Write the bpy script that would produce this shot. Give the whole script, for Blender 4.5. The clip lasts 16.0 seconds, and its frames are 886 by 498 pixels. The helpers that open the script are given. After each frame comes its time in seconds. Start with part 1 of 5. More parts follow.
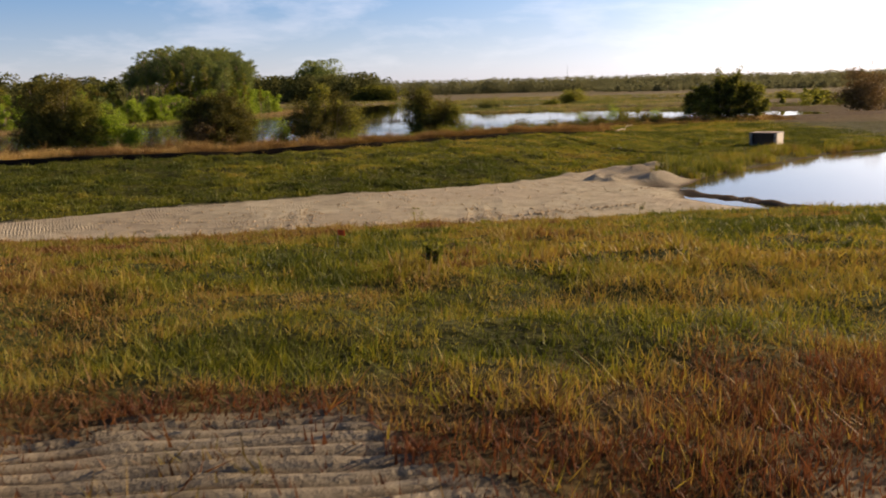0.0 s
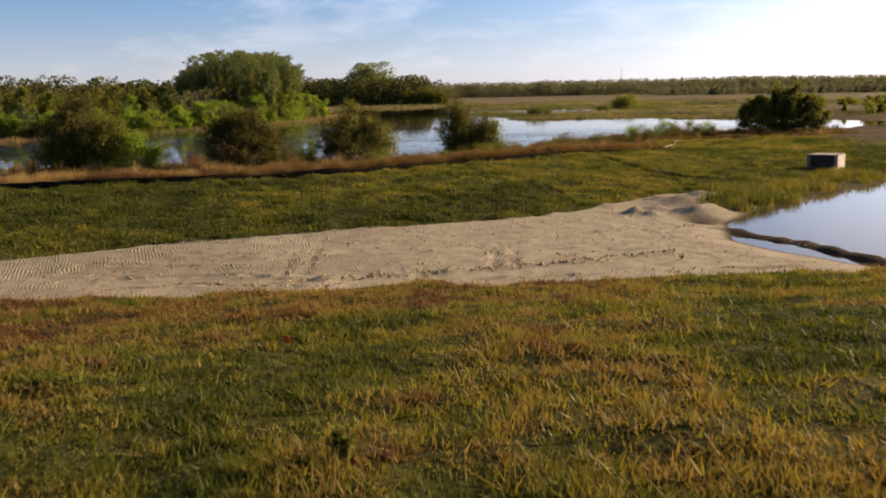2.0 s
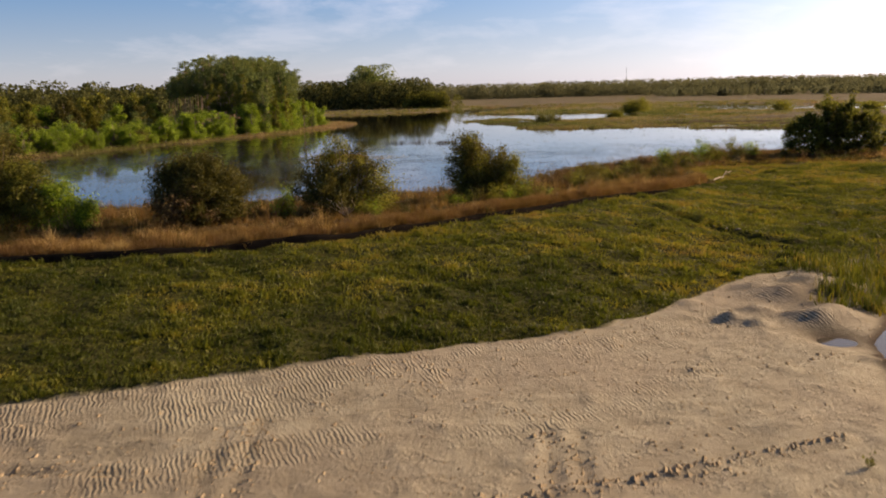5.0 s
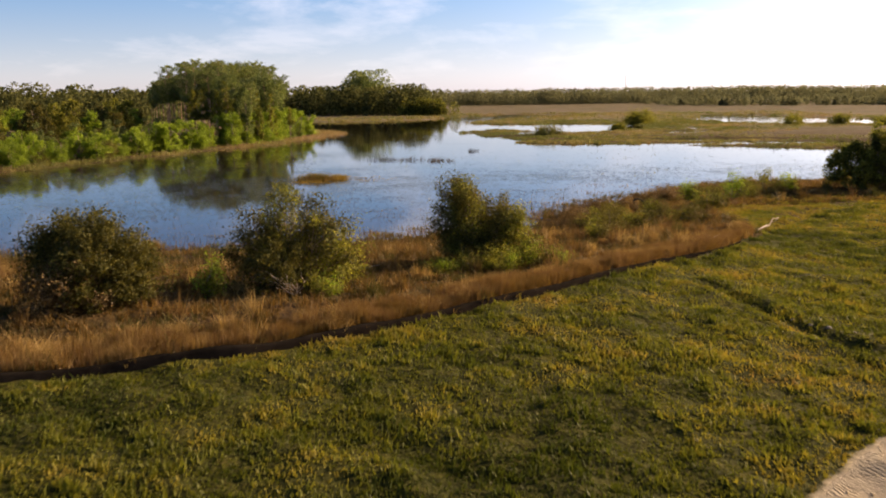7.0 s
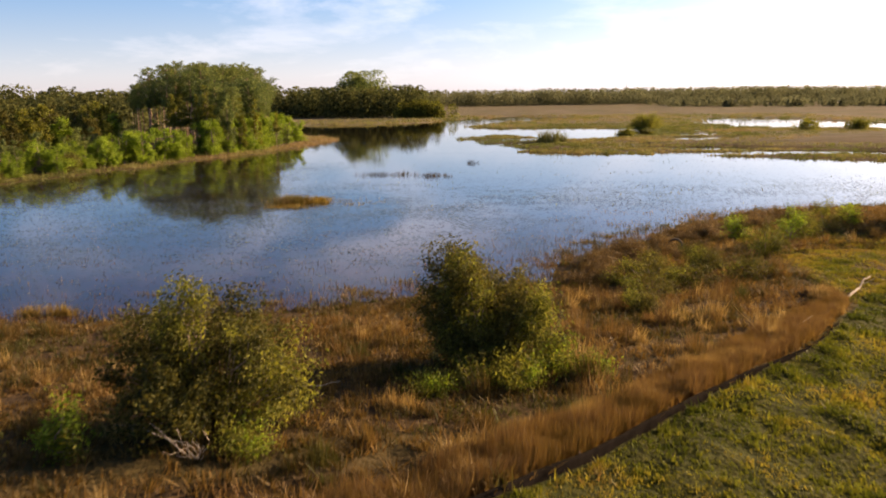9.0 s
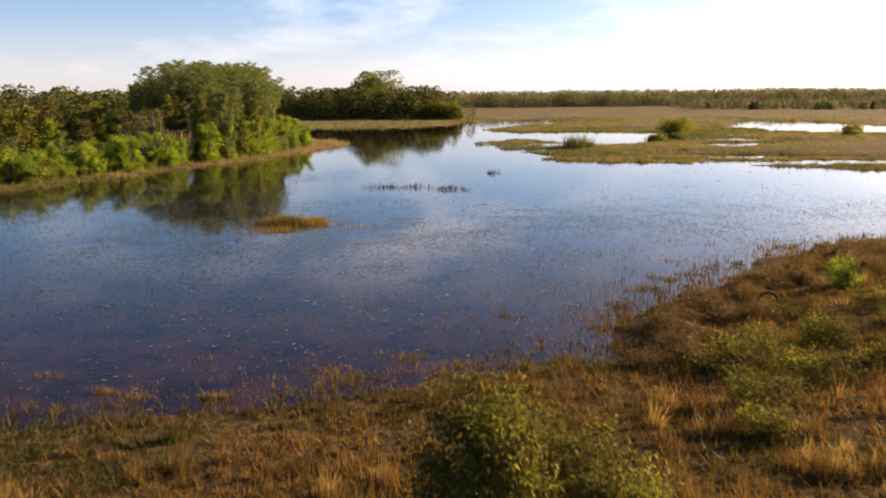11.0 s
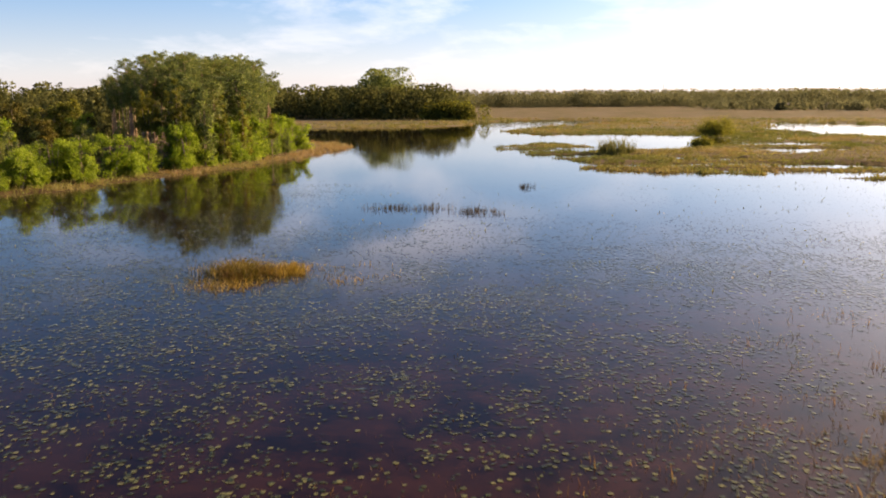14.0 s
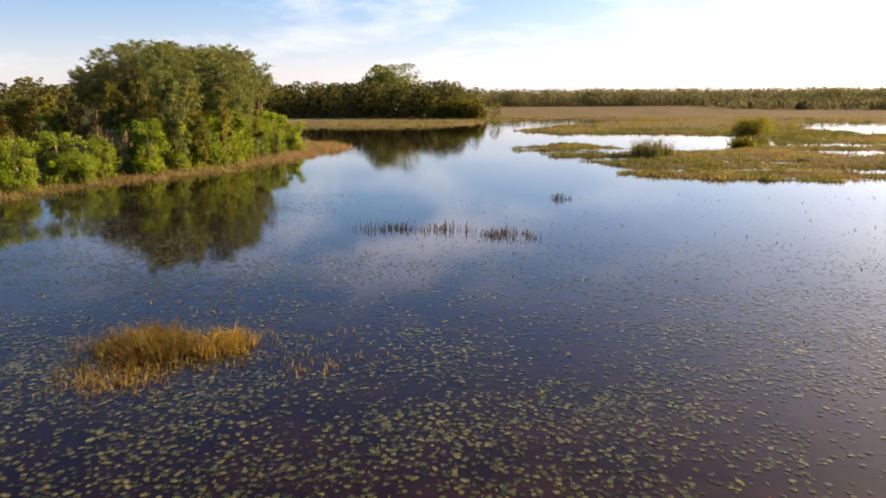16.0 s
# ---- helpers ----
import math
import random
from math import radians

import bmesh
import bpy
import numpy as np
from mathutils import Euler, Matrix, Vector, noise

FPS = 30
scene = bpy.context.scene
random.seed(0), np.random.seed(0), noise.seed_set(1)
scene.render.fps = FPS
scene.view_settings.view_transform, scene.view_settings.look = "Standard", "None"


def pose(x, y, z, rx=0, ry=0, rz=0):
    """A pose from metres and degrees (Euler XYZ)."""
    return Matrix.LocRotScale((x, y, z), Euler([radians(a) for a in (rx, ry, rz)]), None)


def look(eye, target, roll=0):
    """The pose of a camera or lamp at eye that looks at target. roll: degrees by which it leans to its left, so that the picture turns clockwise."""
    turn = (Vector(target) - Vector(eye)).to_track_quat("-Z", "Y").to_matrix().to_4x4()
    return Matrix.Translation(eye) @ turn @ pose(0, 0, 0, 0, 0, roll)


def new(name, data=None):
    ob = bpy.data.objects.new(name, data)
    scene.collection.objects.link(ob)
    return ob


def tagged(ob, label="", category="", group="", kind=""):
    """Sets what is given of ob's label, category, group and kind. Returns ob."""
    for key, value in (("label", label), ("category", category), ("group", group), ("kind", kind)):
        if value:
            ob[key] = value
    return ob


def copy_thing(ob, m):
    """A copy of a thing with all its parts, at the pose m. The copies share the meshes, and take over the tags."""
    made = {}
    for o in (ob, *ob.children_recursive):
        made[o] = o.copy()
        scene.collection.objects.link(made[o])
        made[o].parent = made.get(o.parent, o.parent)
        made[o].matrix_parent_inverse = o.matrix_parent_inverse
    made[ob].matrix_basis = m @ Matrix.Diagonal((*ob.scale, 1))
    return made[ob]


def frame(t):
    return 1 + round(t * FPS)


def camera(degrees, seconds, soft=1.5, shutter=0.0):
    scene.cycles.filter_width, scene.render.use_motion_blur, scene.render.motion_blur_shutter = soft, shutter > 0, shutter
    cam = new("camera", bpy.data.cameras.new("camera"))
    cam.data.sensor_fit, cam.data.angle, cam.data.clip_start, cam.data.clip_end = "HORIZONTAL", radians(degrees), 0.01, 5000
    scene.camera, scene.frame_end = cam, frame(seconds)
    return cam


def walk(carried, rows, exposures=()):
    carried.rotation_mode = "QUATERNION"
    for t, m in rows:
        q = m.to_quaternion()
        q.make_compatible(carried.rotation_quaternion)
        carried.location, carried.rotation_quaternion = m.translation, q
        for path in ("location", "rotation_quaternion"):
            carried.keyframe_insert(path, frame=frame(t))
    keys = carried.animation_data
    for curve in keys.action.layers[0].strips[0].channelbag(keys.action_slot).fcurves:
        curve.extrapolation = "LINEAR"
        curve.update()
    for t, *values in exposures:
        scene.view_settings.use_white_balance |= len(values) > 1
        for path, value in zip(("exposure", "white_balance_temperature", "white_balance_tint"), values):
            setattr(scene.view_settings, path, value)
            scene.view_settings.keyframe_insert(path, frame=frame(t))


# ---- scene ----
cam = camera(54.3, 16.0, soft=1.85, shutter=0.4)
PATH = [
    (0, (-1.929, 1.459, 5.24), (-1.937, 3.426, 4.879), -1.4),
    (0.5, (-1.447, 2.107, 5.37), (-1.538, 4.072, 5.012), -1.4),
    (1, (-1.037, 2.916, 5.855), (-1.149, 4.881, 5.499), -1.2),
    (1.5, (-0.756, 3.794, 6.121), (-0.874, 5.759, 5.765), -1.2),
    (2, (-0.717, 4.782, 6.276), (-0.842, 6.746, 5.92), -1.2),
    (2.5, (-0.897, 6.264, 6.387), (-1.03, 8.227, 6.03), -1.1),
    (3, (-1.156, 7.883, 6.543), (-1.303, 9.845, 6.186), -1.2),
    (3.5, (-1.448, 9.723, 6.834), (-1.59, 11.686, 6.478), -1.2),
    (4, (-1.733, 11.821, 7.285), (-1.869, 13.784, 6.927), -1.4),
    (4.2, (-1.838, 12.789, 7.471), (-1.971, 14.752, 7.112), -1.5),
    (6.3, (-1.642, 24.829, 8.984), (-1.766, 26.795, 8.634), -0.9),
    (6.5, (-1.735, 26.1, 9.132), (-1.86, 28.065, 8.783), -0.7),
    (7, (-1.922, 29.126, 9.42), (-2.044, 31.091, 9.072), -0.7),
    (7.5, (-2.072, 32.253, 9.673), (-2.194, 34.218, 9.325), -0.7),
    (8, (-2.254, 35.348, 9.973), (-2.374, 37.314, 9.624), -0.7),
    (8.5, (-2.331, 38.689, 10.278), (-2.451, 40.654, 9.928), -0.7),
    (9, (-2.416, 42.075, 10.592), (-2.534, 44.041, 10.242), -0.7),
    (9.5, (-2.452, 45.622, 10.797), (-2.577, 47.587, 10.447), -0.6),
    (9.7, (-2.533, 46.974, 10.802), (-2.671, 48.938, 10.452), -0.5),
    (11.8, (-4.026, 61.781, 10.76), (-4.184, 63.744, 10.413), -0.5),
    (12, (-4.263, 63.28, 10.769), (-4.422, 65.243, 10.421), -0.5),
    (12.5, (-4.867, 67.136, 10.695), (-5.03, 69.099, 10.347), -0.5),
    (13, (-5.455, 70.951, 10.572), (-5.621, 72.914, 10.224), -0.4),
    (13.5, (-5.987, 75.313, 10.476), (-6.158, 77.275, 10.128), -0.4),
    (14, (-6.67, 79.869, 10.298), (-6.844, 81.831, 9.95), -0.3),
    (14.5, (-7.265, 84.606, 10.133), (-7.445, 86.567, 9.785), -0.3),
    (15, (-7.908, 89.059, 9.845), (-8.091, 91.02, 9.498), -0.2),
    (15.5, (-8.472, 93.786, 9.555), (-8.657, 95.746, 9.207), -0.1),
    (16, (-9.041, 98.773, 9.34), (-9.229, 100.734, 8.992), -0.2),
]
EXPOSURES = [(0, 0.54, 7350, 20), (1.0, 0.68, 7400, 19), (2.0, 0.55, 7350, 20), (3.5, 0.24, 7350, 21), (7, 0.83, 7850, 23), (9, 0.98, 7950, 23), (12.5, 1.06, 8350, 22), (16, 1.1, 8300, 22)]
walk(cam, [(t, look(eye, target, roll)) for t, eye, target, roll in PATH], EXPOSURES)

# ---- light ----
SUN_AZ, SUN_EL = 63.0, 22.0          # degrees: right of the flight line, and above the horizon
world = bpy.data.worlds.new("sky")
scene.world = world
world.use_nodes = True
wn, wl = world.node_tree.nodes, world.node_tree.links
wn.clear()


def wnode(kind, **props):
    n = wn.new(kind)
    for k, v in props.items():
        n.inputs[k].default_value = v
    return n


tc = wnode("ShaderNodeTexCoord")
stretch = wnode("ShaderNodeMapping")
stretch.inputs["Scale"].default_value = (1, 1, 2.0)
stretch.inputs["Location"].default_value = (0, 0, 0.02)
sky = wnode("ShaderNodeTexSky")
sky.sky_type, sky.sun_disc = "NISHITA", False
sky.sun_elevation, sky.sun_rotation = radians(SUN_EL), radians(SUN_AZ)
sky.air_density, sky.dust_density, sky.ozone_density = 1.0, 0.8, 3.0
wl.new(tc.outputs["Generated"], stretch.inputs["Vector"])
wl.new(stretch.outputs["Vector"], sky.inputs["Vector"])
# thin evening cloud, drawn out along the horizon
cmap = wnode("ShaderNodeMapping")
cmap.inputs["Scale"].default_value = (2.6, 2.6, 9.0)
cmap.inputs["Location"].default_value = (7.3, 4.1, 0.9)
cloud = wnode("ShaderNodeTexNoise", Scale=2.6, Detail=8.0, Roughness=0.58, Distortion=0.2)
ramp = wnode("ShaderNodeValToRGB")
ramp.color_ramp.elements[0].position, ramp.color_ramp.elements[1].position = 0.5, 0.66
amount = wnode("ShaderNodeMath")
amount.operation = "MULTIPLY"
mix = wnode("ShaderNodeMixRGB")
mix.inputs["Color2"].default_value = (8.2, 8.2, 8.6, 1)
wl.new(tc.outputs["Generated"], cmap.inputs["Vector"])
wl.new(cmap.outputs["Vector"], cloud.inputs["Vector"])
# a heap of cloud stands ahead, over the far end of the lake
squash = wnode("ShaderNodeVectorMath")
squash.operation = "MULTIPLY"
squash.inputs[1].default_value = (1.0, 1.0, 2.2)
wl.new(tc.outputs["Generated"], squash.inputs[0])
gap = wnode("ShaderNodeVectorMath")
gap.operation = "DISTANCE"
gap.inputs[1].default_value = (-0.15, 0.98, 0.38)
wl.new(squash.outputs["Vector"], gap.inputs[0])
heap = wnode("ShaderNodeMapRange")
for key, value in (("From Min", 0.02), ("From Max", 0.22), ("To Min", 0.14), ("To Max", 0.0)):
    heap.inputs[key].default_value = value
wl.new(gap.outputs["Value"], heap.inputs["Value"])
heaped = wnode("ShaderNodeMath")
wl.new(cloud.outputs["Fac"], heaped.inputs[0])
wl.new(heap.outputs["Result"], heaped.inputs[1])
wl.new(heaped.outputs[0], ramp.inputs["Fac"])
wl.new(ramp.outputs["Color"], amount.inputs[0])
body = wnode("ShaderNodeMath")
body.operation = "MULTIPLY_ADD"
body.inputs[1].default_value, body.inputs[2].default_value = 2.2, 0.13
wl.new(heap.outputs["Result"], body.inputs[0])
wl.new(body.outputs[0], amount.inputs[1])
lift = wnode("ShaderNodeSeparateXYZ")
wl.new(tc.outputs["Generated"], lift.inputs[0])
bankfade = wnode("ShaderNodeMapRange")
for key, value in (("From Min", 0.10), ("From Max", 0.30), ("To Min", 1.0), ("To Max", 0.02)):
    bankfade.inputs[key].default_value = value
wl.new(lift.outputs["Z"], bankfade.inputs["Value"])
thin = wnode("ShaderNodeMath")
thin.operation = "MULTIPLY"
wl.new(amount.outputs[0], thin.inputs[0])
wl.new(bankfade.outputs["Result"], thin.inputs[1])
wl.new(thin.outputs[0], mix.inputs["Fac"])
# pale haze low over the horizon takes the colour out of the sky there
grey = wnode("ShaderNodeRGBToBW")
wl.new(sky.outputs["Color"], grey.inputs[0])
pale = wnode("ShaderNodeMixRGB", Fac=1.0)
pale.blend_type = "MULTIPLY"
pale.inputs["Color2"].default_value = (0.70, 0.75, 0.95, 1)
wl.new(grey.outputs[0], pale.inputs["Color1"])
hazefade = wnode("ShaderNodeMapRange")
for key, value in (("From Min", 0.0), ("From Max", 0.115), ("To Min", 0.85), ("To Max", 0.0)):
    hazefade.inputs[key].default_value = value
wl.new(lift.outputs["Z"], hazefade.inputs["Value"])
hazy = wnode("ShaderNodeMixRGB")
wl.new(hazefade.outputs["Result"], hazy.inputs["Fac"])
rich = wnode("ShaderNodeHueSaturation", Saturation=1.2)
wl.new(sky.outputs["Color"], rich.inputs["Color"])
wl.new(rich.outputs["Color"], hazy.inputs["Color1"])
wl.new(pale.outputs["Color"], hazy.inputs["Color2"])
wl.new(hazy.outputs["Color"], mix.inputs["Color1"])
back = wnode("ShaderNodeBackground", Strength=0.126)
wout = wnode("ShaderNodeOutputWorld")
# the haze brightens towards the low sun
toward = wnode("ShaderNodeVectorMath")
toward.operation = "DOT_PRODUCT"
toward.inputs[1].default_value = (math.sin(radians(SUN_AZ)) * math.cos(radians(SUN_EL)), math.cos(radians(SUN_AZ)) * math.cos(radians(SUN_EL)), math.sin(radians(SUN_EL)))
wl.new(tc.outputs["Generated"], toward.inputs[0])
facing = wnode("ShaderNodeMath")
facing.operation = "MAXIMUM"
facing.inputs[1].default_value = 0.0
wl.new(toward.outputs["Value"], facing.inputs[0])
halo = wnode("ShaderNodeMath")
halo.operation = "POWER"
halo.inputs[1].default_value = 6.5
wl.new(facing.outputs[0], halo.inputs[0])
glare = wnode("ShaderNodeMixRGB")
glare.blend_type = "ADD"
glare.inputs["Color2"].default_value = (19.0, 18.0, 15.6, 1)
wl.new(halo.outputs[0], glare.inputs["Fac"])
wl.new(mix.outputs["Color"], glare.inputs["Color1"])
# the clear sky deepens towards the zenith
deepen = wnode("ShaderNodeMapRange")
for key, value in (("From Min", 0.13), ("From Max", 0.5), ("To Min", 1.0), ("To Max", 0.47)):
    deepen.inputs[key].default_value = value
wl.new(lift.outputs["Z"], deepen.inputs["Value"])
zenith = wnode("ShaderNodeMixRGB", Fac=1.0)
zenith.blend_type = "MULTIPLY"
wl.new(glare.outputs["Color"], zenith.inputs["Color1"])
wl.new(deepen.outputs["Result"], zenith.inputs["Color2"])
wl.new(zenith.outputs["Color"], back.inputs["Color"])
wl.new(back.outputs["Background"], wout.inputs["Surface"])

sun_data = bpy.data.lights.new("sun", "SUN")
sun_data.energy, sun_data.angle, sun_data.color = 5.0, radians(0.6), (1.0, 0.77, 0.49)
sun = new("sun", sun_data)
az, el = radians(SUN_AZ), radians(SUN_EL)
sun.matrix_world = look((Vector((math.sin(az) * math.cos(el), math.cos(az) * math.cos(el), math.sin(el))) * 200), (0, 0, 0))
scene.view_settings.exposure = 0.0


# ---- materials ----
def material(name, roughness=0.8, specular=0.3):
    m = bpy.data.materials.new(name)
    m.use_nodes = True
    t = m.node_tree
    b = t.nodes["Principled BSDF"]
    b.inputs["Roughness"].default_value = roughness
    b.inputs["Specular IOR Level"].default_value = specular
    return m, t, b


def node(t, kind, inputs=(), **attrs):
    n = t.nodes.new(kind)
    for k, v in attrs.items():
        if k == "operation":
            n.operation = v
        elif k == "blend_type":
            n.blend_type = v
        elif k == "attribute_name":
            n.attribute_name = v
    for k, v in inputs:
        if isinstance(v, bpy.types.NodeSocket):
            t.links.new(v, n.inputs[k])
        else:
            n.inputs[k].default_value = v
    return n


def place(t):
    return node(t, "ShaderNodeNewGeometry").outputs["Position"]


def noise_fac(t, scale, detail=4.0, rough=0.55, vec=None, stretch=None):
    vec = vec or place(t)
    if stretch:
        vec = node(t, "ShaderNodeMapping", [("Vector", vec), ("Scale", stretch)]).outputs[0]
    return node(t, "ShaderNodeTexNoise", [("Vector", vec), ("Scale", scale), ("Detail", detail), ("Roughness", rough)]).outputs["Fac"]


def ramp_col(t, fac, stops):
    n = node(t, "ShaderNodeValToRGB", [("Fac", fac)])
    e = n.color_ramp.elements
    while len(e) < len(stops):
        e.new(0.5)
    for el_, (p, c) in zip(e, stops):
        el_.position, el_.color = p, (*c, 1)
    return n.outputs["Color"]


def mix_col(t, fac, a, b, blend="MIX"):
    def sock(v):
        return v if isinstance(v, bpy.types.NodeSocket) else (*v, 1)
    return node(t, "ShaderNodeMixRGB", [("Fac", fac), ("Color1", sock(a)), ("Color2", sock(b))], blend_type=blend).outputs["Color"]


def math_node(t, op, a, b=0.0, clamp=False):
    n = node(t, "ShaderNodeMath", [(0, a), (1, b)], operation=op)
    n.use_clamp = clamp
    return n.outputs[0]


def bump(t, b, height, strength, distance):
    n = node(t, "ShaderNodeBump", [("Height", height), ("Strength", strength), ("Distance", distance)])
    t.links.new(n.outputs[0], b.inputs["Normal"])


def leafy(name, stops, attribute=None, translucent=0.35, patch=0.25, patch_scale=0.3, rough=0.6, passed=(1.7, 1.6, 0.9), shine=0.2, vary=0.56):
    """Leaves and blades: colour along a ramp by a stored tone or by island, some light passing through."""
    m, t, b = material(name, rough, shine)
    geo = node(t, "ShaderNodeNewGeometry")
    rnd = geo.outputs["Random Per Island"]
    if attribute:
        base = node(t, "ShaderNodeAttribute", attribute_name=attribute).outputs["Fac"]
    else:
        ob = node(t, "ShaderNodeObjectInfo").outputs["Random"]
        base = math_node(t, "ADD", math_node(t, "MULTIPLY", rnd, 0.65), math_node(t, "MULTIPLY", ob, 0.3))
    n = math_node(t, "MULTIPLY", math_node(t, "SUBTRACT", noise_fac(t, patch_scale, 3), 0.5), patch * 2)
    fac = math_node(t, "ADD", base, n, True)
    col = ramp_col(t, fac, stops)
    val = math_node(t, "ADD", 1.0 - vary / 2, math_node(t, "MULTIPLY", rnd, vary))
    col = node(t, "ShaderNodeHueSaturation", [("Value", val), ("Color", col)]).outputs["Color"]
    t.links.new(col, b.inputs["Base Color"])
    glow = mix_col(t, 1.0, col, passed, "MULTIPLY")
    tr = node(t, "ShaderNodeBsdfTranslucent", [("Color", glow)])
    mx = node(t, "ShaderNodeMixShader", [("Fac", translucent), (1, b.outputs[0]), (2, tr.outputs[0])])
    t.links.new(mx.outputs[0], t.nodes["Material Output"].inputs["Surface"])
    return m


def ground_material():
    m, t, b = material("ground_soil", 0.95, 0.1)
    sand_a = node(t, "ShaderNodeAttribute", attribute_name="sand").outputs["Fac"]
    straw_a = node(t, "ShaderNodeAttribute", attribute_name="straw").outputs["Fac"]
    wet_shade_a = node(t, "ShaderNodeAttribute", attribute_name="wet").outputs["Fac"]
    big, mid, fine = noise_fac(t, 0.12, 4), noise_fac(t, 1.3, 5, 0.65), noise_fac(t, 14, 5, 0.7)
    turf = ramp_col(t, mid, [(0.3, (0.026, 0.032, 0.007)), (0.48, (0.052, 0.058, 0.012)), (0.66, (0.085, 0.082, 0.018)), (0.8, (0.11, 0.085, 0.026))])
    blade = ramp_col(t, noise_fac(t, 9, 6, 0.75), [(0.4, (0, 0, 0)), (0.6, (1, 1, 1))])
    turf = mix_col(t, math_node(t, "MULTIPLY", blade, 0.75), turf, (0.014, 0.017, 0.004))
    turf = mix_col(t, ramp_col(t, noise_fac(t, 22, 3, 0.7), [(0.58, (0, 0, 0)), (0.7, (0.4, 0.4, 0.4))]), turf, (0.12, 0.115, 0.024))
    straw = ramp_col(t, mid, [(0.28, (0.028, 0.019, 0.012)), (0.5, (0.058, 0.038, 0.019)), (0.75, (0.12, 0.078, 0.036))])
    streak = noise_fac(t, 0.05, 6, 0.62, None, (1, 3.0, 1))
    straw = mix_col(t, ramp_col(t, streak, [(0.45, (0, 0, 0)), (0.62, (0.8, 0.8, 0.8))]), straw, (0.085, 0.068, 0.026))
    mud_a = node(t, "ShaderNodeAttribute", attribute_name="mud").outputs["Fac"]
    mudflat = ramp_col(t, noise_fac(t, 0.045, 6, 0.62, None, (1, 2.5, 1)), [(0.35, (0.105, 0.102, 0.05)), (0.5, (0.14, 0.12, 0.074)), (0.68, (0.18, 0.148, 0.112))])
    straw = mix_col(t, mud_a, straw, mudflat)
    sand = ramp_col(t, mid, [(0.25, (0.265, 0.242, 0.185)), (0.5, (0.376, 0.35, 0.272)), (0.8, (0.475, 0.445, 0.35))])
    sand = mix_col(t, ramp_col(t, noise_fac(t, 5.0, 6, 0.7), [(0.58, (0, 0, 0)), (0.72, (0.6, 0.6, 0.6))]), sand, (0.30, 0.23, 0.16))
    sand = mix_col(t, ramp_col(t, big, [(0.42, (0, 0, 0)), (0.62, (0.45, 0.45, 0.45))]), sand, (0.33, 0.28, 0.225))
    warm_a = node(t, "ShaderNodeAttribute", attribute_name="warm").outputs["Fac"]
    sand = mix_col(t, math_node(t, "MULTIPLY", warm_a, 0.75), sand, (0.52, 0.42, 0.25))
    col = mix_col(t, straw_a, turf, straw)
    col = mix_col(t, sand_a, col, sand)
    # one mud colour serves both real damp ground and painted shade
    col = mix_col(t, wet_shade_a, col, (0.055, 0.04, 0.028))
    t.links.new(col, b.inputs["Base Color"])
    h = math_node(t, "ADD", math_node(t, "MULTIPLY", fine, 0.4), mid)
    tread_a = node(t, "ShaderNodeAttribute", attribute_name="tread").outputs["Fac"]
    bent = node(t, "ShaderNodeMapping", [("Vector", place(t)), ("Rotation", (0, 0, radians(-24)))]).outputs[0]
    wave = node(t, "ShaderNodeTexWave", [("Vector", bent), ("Scale", 2.7), ("Distortion", 6.5), ("Detail", 3.0), ("Detail Scale", 1.1)]).outputs["Fac"]
    wave = math_node(t, "MULTIPLY", math_node(t, "MULTIPLY", wave, tread_a), math_node(t, "MULTIPLY", ramp_col(t, noise_fac(t, 1.5, 5, 0.65), [(0.36, (0, 0, 0)), (0.62, (1, 1, 1))]), 0.55))
    clods = ramp_col(t, noise_fac(t, 4.2, 4, 0.6), [(0.55, (0, 0, 0)), (0.7, (1, 1, 1))])
    dry = math_node(t, "MULTIPLY", sand_a, math_node(t, "SUBTRACT", 1.0, wet_shade_a))
    h = math_node(t, "ADD", h, math_node(t, "ADD", wave, math_node(t, "MULTIPLY", clods, math_node(t, "MULTIPLY", dry, 0.35))))
    clump = math_node(t, "MULTIPLY", noise_fac(t, 2.6, 3, 0.5), math_node(t, "SUBTRACT", 1.0, sand_a))
    h = math_node(t, "ADD", h, math_node(t, "MULTIPLY", clump, 3.0))
    bump(t, b, h, 0.8, 0.09)
    return m


def water_material(name, deep, weed, ripple=0.008, shoal=None):
    m, t, b = material(name, 0.02, 0.5)
    b.inputs["IOR"].default_value = 1.33
    n = noise_fac(t, 0.11, 5, 0.6)
    col = mix_col(t, ramp_col(t, n, [(0.36, (0, 0, 0)), (0.66, (1, 1, 1))]), deep, weed)
    if shoal:
        near = node(t, "ShaderNodeAttribute", attribute_name="shallow").outputs["Fac"]
        beds = ramp_col(t, noise_fac(t, 0.42, 6, 0.68), [(0.38, (0, 0, 0)), (0.62, (1, 1, 1))])
        col = mix_col(t, math_node(t, "MULTIPLY", near, beds), col, shoal)
    t.links.new(col, b.inputs["Base Color"])
    r = math_node(t, "ADD", 0.008, math_node(t, "MULTIPLY", ramp_col(t, noise_fac(t, 0.035, 4, 0.55, None, (1, 2.2, 1)), [(0.5, (0, 0, 0)), (0.7, (1, 1, 1))]), 0.06))
    t.links.new(r, b.inputs["Roughness"])
    w = math_node(t, "ADD", noise_fac(t, 1.6, 3, 0.5, None, (1, 1.7, 1)), math_node(t, "MULTIPLY", noise_fac(t, 9, 2), 0.25))
    bump(t, b, w, 0.25, ripple)
    return m


